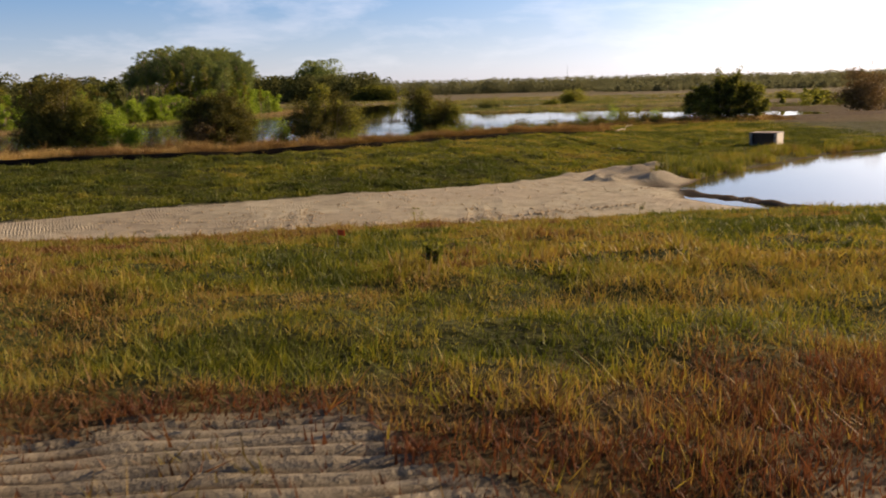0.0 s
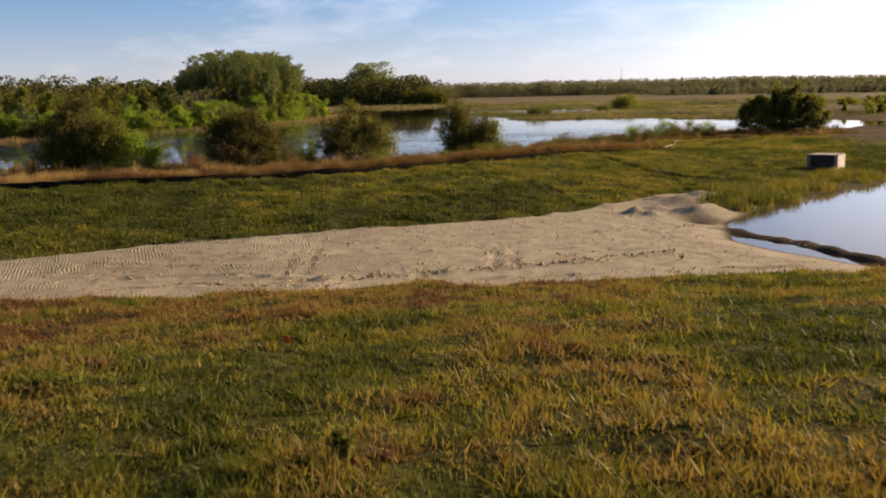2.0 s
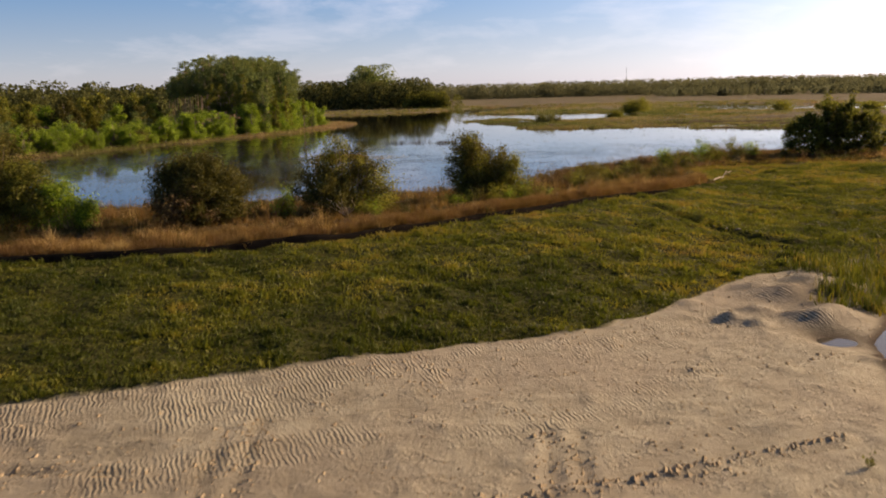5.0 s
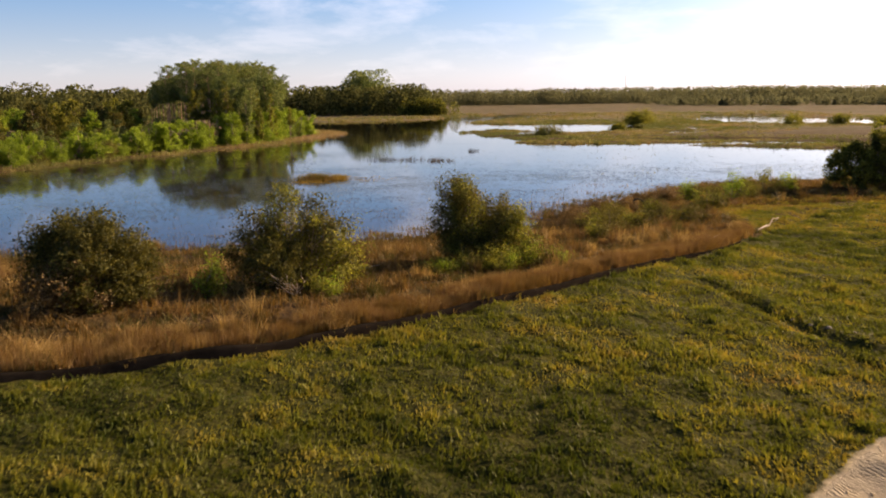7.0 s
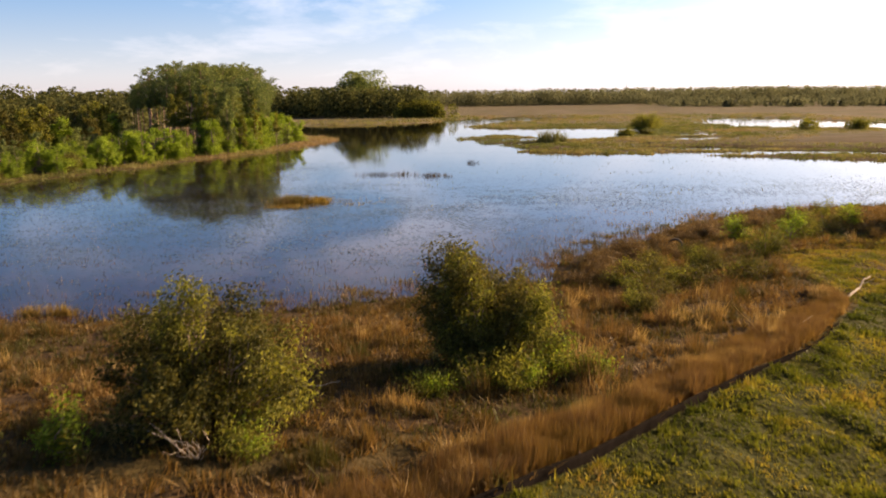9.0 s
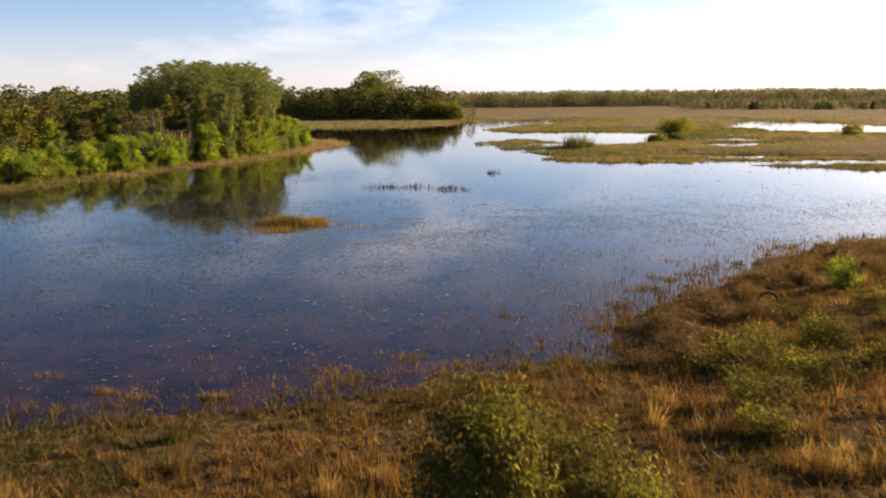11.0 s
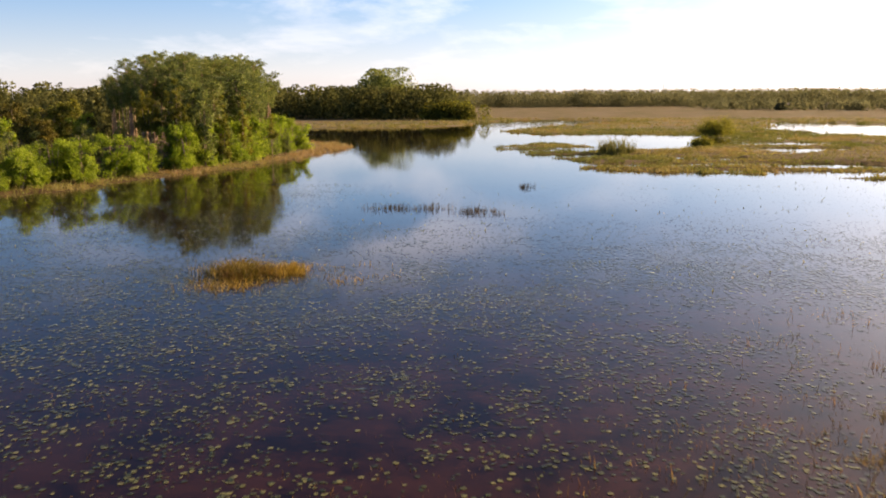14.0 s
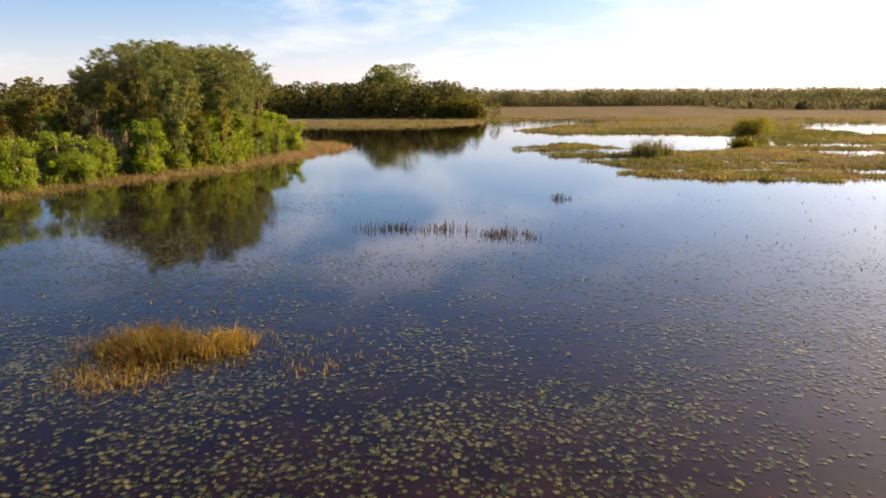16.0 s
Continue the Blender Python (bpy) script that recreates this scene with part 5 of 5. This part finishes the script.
plant_group([lambda: broadleaf("broadleaf_tree", 91, 4.8, 12.5, M_LEAF_OLIVE, "olive-green leafy tree below the pines", 6000, 0.15, 0.45, 60),
             lambda: broadleaf("broadleaf_tree", 92, 4.4, 10.5, M_NEEDLE, "green leafy tree with pale trunk in the grove", 6000, 0.15, 0.5, 60),
             lambda: broadleaf("broadleaf_tree", 93, 3.8, 13.5, M_LEAF_OLIVE, "upright olive-green tree in the grove", 6000, 0.15, 0.5, 60)], mids, "leafy trees of the grove")
edge = scatter_spots(rng, 18, -54, 232, 8, 34, 2.6, lambda x, y, r, g: g.uniform(0.9, 1.1) * min(0.5 + 0.045 * (-11.0 - 0.278 * (y - 98.6) - x), 1.05), lambda x, y: -30 - 0.278 * (y - 98.6) < x < -11.0 - 0.278 * (y - 98.6))
plant_group([lambda: broadleaf("edge_tree", 95, 3.4, 12.0, M_LEAF_OLIVE, "slender olive-green tree leafy almost to the ground", 6500, 0.145, 0.1, 80),
             lambda: broadleaf("edge_tree", 96, 3.8, 10.0, M_NEEDLE, "slender dark green tree at the grove edge", 6500, 0.145, 0.1, 80)], edge, "slender trees at the grove edge")
young = scatter_spots(rng, 26, -58, 226, 9, 24, 2.6, lambda x, y, r, g: g.uniform(0.75, 1.1), lambda x, y: -28 - 0.278 * (y - 98.6) < x < -15.5 - 0.278 * (y - 98.6))
plant_group([lambda: pine("young_pine", 86, 13, "slender young pine with a pale bare trunk", 0.5),
             lambda: pine("young_pine", 87, 11.5, "slender young pine with thin olive crown", 0.42)], young, "young pines of the grove")
shore = []
for i in range(66):
    t = i / 65
    sy = 146 + t * 108
    sx = np.interp(sy, [142, 160, 175, 192, 209, 227, 248, 262], [-69, -62, -57.5, -52.5, -47, -44.2, -43.6, -43]) - rng.uniform(3.0, 8.0) - 0.12 * max(sy - 215, 0)
    shore.append((sx, sy, rng.uniform(0.4, 1.15) * (0.75 if sy < 172 else 1.15 if sy < 195 else 1.5)))
plant_group([lambda: broadleaf("shore_shrub", 101, 4.2, 4.6, M_LEAF_FRESH, "bright fresh-green shrub on the lake shore", 7000, 0.105, 0.03, 52),
             lambda: broadleaf("shore_shrub", 102, 4.0, 5.4, M_LEAF_FRESH, "tall fresh-green shrub on the lake shore", 7000, 0.105, 0.03, 52),
             lambda: broadleaf("shore_shrub", 104, 4.4, 5.0, M_LEAF_FRESH, "rounded fresh-green shrub on the lake shore", 7000, 0.105, 0.03, 52),
             lambda: broadleaf("shore_shrub", 103, 4.8, 4.0, M_LEAF_FRESH, "spreading bright green shrub above the reeds", 7000, 0.105, 0.03, 52)], shore, "shrubs along the wooded shore")
hedge = []
for i in range(70):
    t = i / 69
    hx = np.interp(t, [0, 0.35, 0.7, 1], [-118, -92, -69, -57])
    hy = np.interp(t, [0, 0.35, 0.7, 1], [124, 127, 143, 177])
    hedge.append((hx - rng.uniform(2.5, 9.0), hy + rng.uniform(2.0, 8.0), rng.uniform(0.6, 1.15)))
plant_group([lambda: broadleaf("hedge_shrub", 105, 4.6, 3.8, M_LEAF_FRESH, "bright green shrub in a low thicket along the shore", 6500, 0.105, 0.02, 46),
             lambda: broadleaf("hedge_shrub", 106, 4.2, 4.4, M_LEAF_FRESH, "fresh-green shrub in a low thicket along the shore", 6500, 0.105, 0.02, 46),
             lambda: broadleaf("hedge_shrub", 107, 5.2, 3.2, M_LEAF_DARK, "dark green shrub in a low thicket along the shore", 6500, 0.105, 0.02, 46)], hedge, "shrubs of the low shore thicket")
under = scatter_spots(rng, 40, -92, 196, 26, 38, 3.0, lambda x, y, r, g: g.uniform(0.6, 1.0), lambda x, y: x < -62 - 0.2 * (y - 160) and inside(LEFT_POOL, np.array([x]), np.array([y]))[0] < -2)
plant_group([lambda: broadleaf("undergrowth_shrub", 108, 5.4, 3.4, M_LEAF_DARK, "dark green undergrowth shrub behind the shore", 4200, 0.16, 0.02, 40),
             lambda: broadleaf("undergrowth_shrub", 109, 4.6, 5.2, M_NEEDLE, "dark leafy young tree in the undergrowth", 4200, 0.16, 0.03, 40)], under, "undergrowth behind the shore")
left = scatter_spots(rng, 62, -122, 252, 44, 70, 4.2, lambda x, y, r, g: g.uniform(0.65, 1.2), lambda x, y: x < -12 - 0.53 * (y - 98.6) and x < -80 and inside(LEFT_POOL, np.array([x]), np.array([y]))[0] < -3)
plant_group([lambda: broadleaf("woodland_tree", 111, 6.5, 8.0, M_LEAF_DARK, "dark green woodland tree behind the shore", 4200, 0.24, 0.14, 60),
             lambda: broadleaf("woodland_tree", 112, 5.0, 6.5, M_LEAF_FRESH, "bright green young tree at the woodland edge", 4200, 0.22, 0.14, 60),
             lambda: broadleaf("woodland_tree", 113, 6.5, 9.0, M_LEAF_OLIVE, "olive-green woodland tree behind the shore", 4200, 0.24, 0.16, 60)], left, "trees behind the wooded shore")


def forest_belt(name, seed, n, line, depth, h0, h1, leaf, per, label, mat=M_HAZY_FOREST, floor=None):
    """A far wood: many crowns of loose leaf clumps along a line, in one mesh."""
    r = np.random.RandomState(seed)
    px, py = np.array([p[0] for p in line], float), np.array([p[1] for p in line], float)
    seg = np.concatenate([[0], np.cumsum(np.hypot(np.diff(px), np.diff(py)))])
    s = r.uniform(0, seg[-1], n)
    x = np.interp(s, seg, px) + r.normal(0, 3, n)
    y = np.interp(s, seg, py) + r.rand(n) ** 1.3 * depth
    h = (h0 + (h1 - h0) * np.clip(0.8 * fnoise(x, y, 60, 1) + 0.75 * r.rand(n) ** 1.5 - 0.2, 0, 1))
    w = h * r.uniform(0.6, 1.2, n)
    a, u, q = r.uniform(0, 2 * np.pi, (n, per)), r.rand(n, per) ** 0.5, r.rand(n, per)
    prof = np.sqrt(np.clip(1 - (q * 1.15 - 0.3) ** 2 / 0.75, 0.05, 1))
    cx = x[:, None] + np.cos(a) * u * prof * w[:, None] / 2
    cy = y[:, None] + np.sin(a) * u * prof * w[:, None] / 2
    ground_z = land(x, y, False)[0]
    cz = ground_z[:, None] + (0.04 + 0.96 * q) * h[:, None]
    pts = np.stack([cx.ravel(), cy.ravel(), cz.ravel()], axis=1)
    out = np.stack([(cx - x[:, None]).ravel(), (cy - y[:, None]).ravel(), ((q - 0.35) * h[:, None] * 0.6).ravel()], axis=1)
    v, f = leaf_quads(pts, leaf * 1.15, r, 0.75, out, 0.85, True)
    return tagged(new(name, raw_mesh(name, v, f, mat)), label, "forest", kind="stuff")


forest_belt("far_wood", 121, 620, [(-420, 440), (-200, 452), (-110, 470), (-40, 448)], 75, 10, 16, 0.62, 190, "dense dark wood beyond the marsh", M_WOOD)
forest_belt("far_wood", 122, 15, [(-79, 490), (-60, 488)], 16, 15, 24, 0.5, 900, "tall clump of trees rising from the far wood", M_NEEDLE)
forest_belt("far_wood", 123, 60, [(-44, 444), (-29, 442)], 16, 5, 9, 0.4, 240, "pale thin trees at the end of the far wood", M_LEAF_OLIVE)
# the horizon forest and scrub wear the leaf colour with haze painted in
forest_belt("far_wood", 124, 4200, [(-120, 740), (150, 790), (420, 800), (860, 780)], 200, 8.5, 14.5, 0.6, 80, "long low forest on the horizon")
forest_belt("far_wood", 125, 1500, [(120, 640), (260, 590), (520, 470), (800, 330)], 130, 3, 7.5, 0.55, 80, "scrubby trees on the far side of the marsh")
forest_belt("far_wood", 126, 300, [(-520, 250), (-300, 300), (-170, 325), (-120, 338)], 60, 10, 16, 0.6, 240, "dark wood behind the wooded spit", M_WOOD)
forest_belt("far_wood", 127, 160, [(70, 175), (120, 190), (260, 220)], 30, 1.5, 3.5, 0.35, 90, "low scrub on the marsh", M_LEAF_OLIVE)


# ---- things on the bank ----
def silt_fence():
    e = base_at("silt_fence", 0, 0, 0, "low sagging black silt fence along the top of the bank", "fence")
    rng = np.random.RandomState(131)
    xs = np.linspace(-40, 11.5, 170)
    ys = fence_line(xs) + 0.14 * (vnoise(xs, xs * 0, 2.8, 1) - 0.5)
    z = np.convolve(np.pad(land(xs, ys, False)[0], 4, mode="edge"), np.ones(9) / 9, mode="valid")
    lean = 0.14 + 0.12 * (vnoise(xs, xs * 0, 2.6, 2) - 0.5)
    hh = 0.28 + 0.1 * (vnoise(xs, xs * 0, 2.1, 3) - 0.5) + 0.05 * (vnoise(xs, xs * 0, 0.7, 1) - 0.5) - 0.16 * smooth(2, 11, xs)
    rows = []
    for k, t in enumerate([-0.1, 0.35, 0.7, 1.0]):
        rows.append(np.stack([xs + 0.03 * k, ys + lean * t * (1 if k else 0) + 0.05 * math.sin(3.0 * k), z + hh * t], axis=1))
    back_rows = [r + np.array([0, 0.012, 0]) for r in rows]
    n = len(xs)
    v = np.concatenate(rows + back_rows)
    f = []
    for k in range(3):
        for i in range(n - 1):
            a = k * n + i
            f.append((a, a + 1, a + 1 + n, a + n))
            b = a + 4 * n
            f.append((b, b + n, b + 1 + n, b + 1))
    for i in range(n - 1):
        a, b = 3 * n + i, 7 * n + i
        f.append((a, a + 1, b + 1, b))
    part("fabric", v, np.array(f), M_FABRIC, e, "black woven fabric", None, True)
    for i in range(4, n, 9):
        p = [(xs[i], ys[i] + 0.03, z[i] - 0.1, 0.022), (xs[i] + rng.normal(0, 0.03), ys[i] + lean[i] + 0.03, z[i] + hh[i] * rng.uniform(1.0, 1.25), 0.02)]
        v, f = tubes([p], 4)
        part("stake", v, f, M_STAKE, e)
    return e


def dead_wood(name, x, y, paths, label, mat=M_DEAD):
    e = base_at(name, x, y, height(x, y), label, "dead wood")
    v, f = tubes(paths, 6)
    part("branch", v, f, mat, e, "", None, True)
    return e


silt_fence()
rng = np.random.RandomState(141)
dead_wood("fallen_branch", 15.2, 83.8, [limb(rng, (-1.1, -1.4, 0.10), (0.9, 1.1, 0.55), 0.07, 0.03, 0.10, 8), limb(rng, (0.2, 0.2, 0.38), (0.7, 0.1, 0.7), 0.03, 0.012, 0.04, 4)], "pale bleached fallen branch at the end of the fence")
twigs = [limb(rng, (0, 0, 0), (rng.normal(-0.2, 0.5), rng.normal(-0.2, 0.3), rng.uniform(0.5, 1.2)), 0.012, 0.004, 0.07, 6) for _ in range(11)]
dead_wood("dead_shrub", -9.7, 61.9, twigs, "bare bleached twigs of a dead shrub")
dead_wood("fallen_branch", -7.9, 67.4, [limb(rng, (-0.7, 0, 0.3), (0.7, 0.2, 0.45), 0.02, 0.01, 0.03, 6)], "thin pale stick lying in the dry grass")
dead_wood("fallen_branch", 9.5, 75.2, [limb(rng, (-0.55, -0.5, 0.28), (0.55, 0.5, 0.5), 0.03, 0.015, 0.03, 6)], "short pale stick leaning beside the fence")
reed_patch("grass_tussock", 13.0, 82.6, 0.7, 0.5, 420, 0.5, 0.04, 1.0, 430, "pale bleached grass tussock near the end of the fence", 0, 6, 0.24, M_STRAW, 0.8)


def stone(x, y, r, seed):
    rs = np.random.RandomState(seed)
    bm = bmesh.new()
    bmesh.ops.create_icosphere(bm, subdivisions=2, radius=r)
    for v in bm.verts:
        v.co = Vector((v.co.x * 1.2, v.co.y, v.co.z * 0.7)) * (1 + 0.2 * (rs.rand() - 0.5))
    me = bpy.data.meshes.new("stone")
    bm.to_mesh(me)
    bm.free()
    me.materials.append(M_CONCRETE)
    ob = new("stone", me)
    ob.location = (x, y, height(x, y) + r * 0.2)
    return tagged(ob, "pale rough stone in a rut of the bank", "stone", "stones by the rut")


for k, (sx, sy, sr) in enumerate([(9.1, 61.0, 0.08), (9.5, 60.3, 0.07), (9.9, 59.7, 0.1), (8.7, 61.7, 0.06), (10.6, 59.2, 0.06)]):
    stone(sx, sy, sr, 300 + k)


def tyre(x, y):
    e = base_at("tyre", x, y, height(x, y) + 0.2, "old dark tyre half sunk upright in the bank", "tyre")
    R, r, sides = 0.52, 0.08, 9
    path = [(math.cos(t) * R, 0.12 * math.cos(t), math.sin(t) * R, r) for t in np.linspace(-0.5, np.pi + 0.5, 19)]
    v, f = tubes([path], sides)
    part("tread", v, f, M_RUBBER, e, "", None, True)
    return e


tyre(9.4, 98.6)


def concrete_box(x, y, turn):
    """Square drainage inlet with lid slab; weir slot is added to darken the front."""
    z = height(x, y) - 0.15
    e = base_at("drainage_inlet", x, y, z, "square grey concrete drainage inlet beside the pond", "drain")
    e.rotation_euler = (0, 0, radians(turn))

    def block(bm, sx, sy, sz, cx, cy, cz):
        g = bmesh.ops.create_cube(bm, size=1.0, matrix=Matrix.Translation((cx, cy, cz)) @ Matrix.Diagonal((sx, sy, sz, 1)))
        bmesh.ops.bevel(bm, geom=list({ed for v in g["verts"] for ed in v.link_edges}), offset=0.02, segments=2, affect="EDGES")

    # lighter side wall paints the sunlit face; the dark plate paints front shade
    for name, dims, spot, mat in [("post", (0.2, 0.16, 1.0), (-0.85, -0.87, 0.5), M_CONCRETE), ("post", (0.2, 0.16, 1.0), (0.85, -0.87, 0.5), M_CONCRETE), ("sill", (1.5, 0.14, 0.22), (0, -0.87, 0.11), M_CONCRETE),
                                  ("back_plate", (1.5, 0.04, 0.74), (0, -0.72, 0.59), M_GRATE), ("wall", (1.9, 0.16, 1.0), (0, 0.87, 0.5), M_CONCRETE),
                                  ("wall", (0.16, 1.56, 1.0), (0.87, 0, 0.5), M_CONCRETE_SUNLIT), ("wall", (0.16, 1.56, 1.0), (-0.87, 0, 0.5), M_CONCRETE), ("lid", (1.94, 1.94, 0.05), (0, 0, 1.027), M_CONCRETE)]:
        bm = bmesh.new()
        block(bm, *dims, *spot)
        me = bpy.data.meshes.new(name)
        bm.to_mesh(me)
        bm.free()
        me.materials.append(mat)
        ob = new(name, me)
        ob.parent = e
    bm = bmesh.new()
    for cz in (0.25, 0.93):
        block(bm, 1.5, 0.05, 0.05, 0, -0.86, cz)
    me = bpy.data.meshes.new("grate")
    bm.to_mesh(me)
    bm.free()
    me.materials.append(M_GRATE)
    grate = tagged(new("grate", me), "rusty steel trash grate added over the dark slot")
    grate.parent = e
    rod, faces = tubes([[(0, -0.86, 0.24, 0.014), (0, -0.86, 0.94, 0.014)]], 6)
    bar = raw_mesh("bar", rod, faces, M_GRATE)
    for k in range(11):
        ob = new("bar", bar)
        ob.parent = grate
        ob.location = (-0.68 + 0.136 * k, 0, 0)
    return e


def sand_clods():
    """Loose lumps thrown up on the sand lane."""
    r = np.random.RandomState(171)
    n = 2600
    x, y, tall, hue = tufted(r, n, 9, -19, 12.5, 27, 52, 0.7)
    for pts, _, _ in RUTS:
        q = r.rand(90, 1)
        k = r.randint(0, len(pts) - 1, 90)
        line = np.array(pts)[k] * (1 - q) + np.array(pts)[k + 1] * q
        x, y = np.concatenate([x, line[:, 0] + r.normal(0, 0.16, 90)]), np.concatenate([y, line[:, 1] + r.normal(0, 0.16, 90)])
    q = r.rand(260)
    along = np.array([(-6.2, 30.6), (-4.4, 31.0), (-2.6, 31.6), (0.7, 32.8), (5.5, 34.9)])
    x = np.concatenate([x, np.interp(q, [0, 0.15, 0.3, 0.58, 1], along[:, 0])])
    y = np.concatenate([y, np.interp(q, [0, 0.15, 0.3, 0.58, 1], along[:, 1]) + r.normal(0, 0.13, 260)])
    big = np.concatenate([np.zeros(len(x) - 260), np.ones(260)])
    z, sand, _, _, _ = land(x, y)
    ok = (sand > 0.9) & (z > 0.45)
    x, y, z, big = x[ok], y[ok], z[ok], big[ok]
    n = len(x)
    rad = 0.025 + 0.055 * r.rand(n) ** 2.5 + 0.012 * big * r.rand(n)
    o = np.array([(1, 0, 0), (-1, 0, 0), (0, 1, 0), (0, -1, 0), (0, 0, 0.7), (0, 0, -0.7)], float)
    v = np.stack([x, y, z], axis=1)[:, None] + (o[None] * r.uniform(0.6, 1.4, (n, 6, 1))) * rad[:, None, None]
    t = np.array([(0, 2, 4), (2, 1, 4), (1, 3, 4), (3, 0, 4), (2, 0, 5), (1, 2, 5), (3, 1, 5), (0, 3, 5)])
    f = (np.arange(n)[:, None, None] * 6 + t[None]).reshape(-1, 3)
    return tagged(new("sand_clod", raw_mesh("sand_clod", v.reshape(-1, 3), f, M_CLOD)), "small loose clods on the pale sand", "sand", kind="stuff")


sand_clods()
concrete_box(21.2, 63.8, -36)


def marker_flag(x, y):
    e = base_at("marker_flag", x, y, height(x, y), "small orange marker flag on a wire in the lawn", "flag")
    v, f = tubes([[(0, 0, -0.1, 0.003), (0.01, 0, 0.38, 0.003)]], 5)
    part("wire", v, f, M_WIRE, e)
    g = np.array([(0.012 + 0.13 * i / 5, 0.012 * math.sin(i * 1.3) + k, 0.28 + 0.1 * j - 0.004 * i) for k in (0, 0.002) for j in (0, 1) for i in range(6)])
    q = [(i, i + 1, i + 7, i + 6) for i in range(5)] + [(12 + i, 18 + i, 19 + i, 13 + i) for i in range(5)]
    part("flag", g, np.array(q), M_ORANGE, e, "bright orange plastic flag")
    return e


marker_flag(-3.9, 16.9)


def weed(x, y, h, seed, label, n=60, leaf=0.035):
    r = np.random.RandomState(seed)
    e = base_at("weed", x, y, height(x, y) - 0.02, label, "plant")
    stems, tips = [], []
    for k in range(7):
        t = (r.normal(0, h * 0.22), r.normal(0, h * 0.22), h * r.uniform(0.6, 1.0))
        stems.append(limb(r, (0, 0, 0), t, 0.009, 0.004, 0.03, 5))
        tips += [(np.array(t) * s + r.normal(0, 0.03, 3)) for s in r.uniform(0.35, 1.05, n // 7)]
    v, f = tubes(stems, 4)
    part("stem", v, f, M_BARK, e)
    part("leaves", *leaf_quads(np.array(tips), leaf, r), M_LEAF_OLIVE, e)
    return e


weed(-2.8, 28.0, 0.95, 151, "thin leggy weed at the edge of the sand lane")
weed(-2.1, 11.9, 0.32, 152, "dark leafy weed in the lawn", 240, 0.04)
weed(5.4, 33.4, 0.35, 153, "small weed on the sand lane", 40)


# ---- far houses and mast ----
def house(x, y, w, d, h, turn, label):
    e = base_at("house", x, y, height(x, y), label, "house")
    e.rotation_euler = (0, 0, radians(turn))
    a, b = w / 2, d / 2
    v = np.array([(-a, -b, -0.5), (a, -b, -0.5), (a, b, -0.5), (-a, b, -0.5), (-a, -b, h), (a, -b, h), (a, b, h), (-a, b, h)])
    f = np.array([(0, 1, 5, 4), (1, 2, 6, 5), (2, 3, 7, 6), (3, 0, 4, 7)])
    part("wall", v, f, M_WALL, e)
    a, b, t = a + 0.5, b + 0.5, h + d * 0.3
    v = np.array([(-a, -b, h - 0.1), (a, -b, h - 0.1), (a, b, h - 0.1), (-a, b, h - 0.1), (-a, 0, t), (a, 0, t)])
    f = np.array([(0, 1, 5, 4), (2, 3, 4, 5), (3, 0, 4, 4), (1, 2, 5, 5)])[:2]
    part("roof", v, f, M_ROOF, e)
    v = np.array([(-a + 0.5, -b + 0.5, h - 0.1), (-a + 0.5, b - 0.5, h - 0.1), (-a + 0.5, 0, t - 0.15), (a - 0.5, -b + 0.5, h - 0.1), (a - 0.5, b - 0.5, h - 0.1), (a - 0.5, 0, t - 0.15)])
    part("gable", v, np.array([(0, 1, 2), (3, 5, 4)]), M_WALL, e)
    return e


for hx, hy, hw in [(170, 655, 16), (196, 640, 15), (232, 622, 16), (262, 606, 14), (300, 590, 16)]:
    house(hx, hy + 30, hw * 0.45, 5, 2.6, random.uniform(-30, 30), "pale single-storey house among far trees")

mast = base_at("radio_mast", 134, 960, 0, "thin grey radio mast above the far forest", "mast")
v, f = tubes([[(0, 0, 0, 0.35), (0, 0, 29, 0.14)]], 6)
part("pole", v, f, M_WIRE, mast)
v, f = tubes([[(-0.7, 0, 18, 0.3), (0.7, 0, 18, 0.3)], [(-0.4, 0, 28, 0.15), (0.4, 0, 28, 0.15)]], 6)
part("crossbar", v, f, M_WIRE, mast)
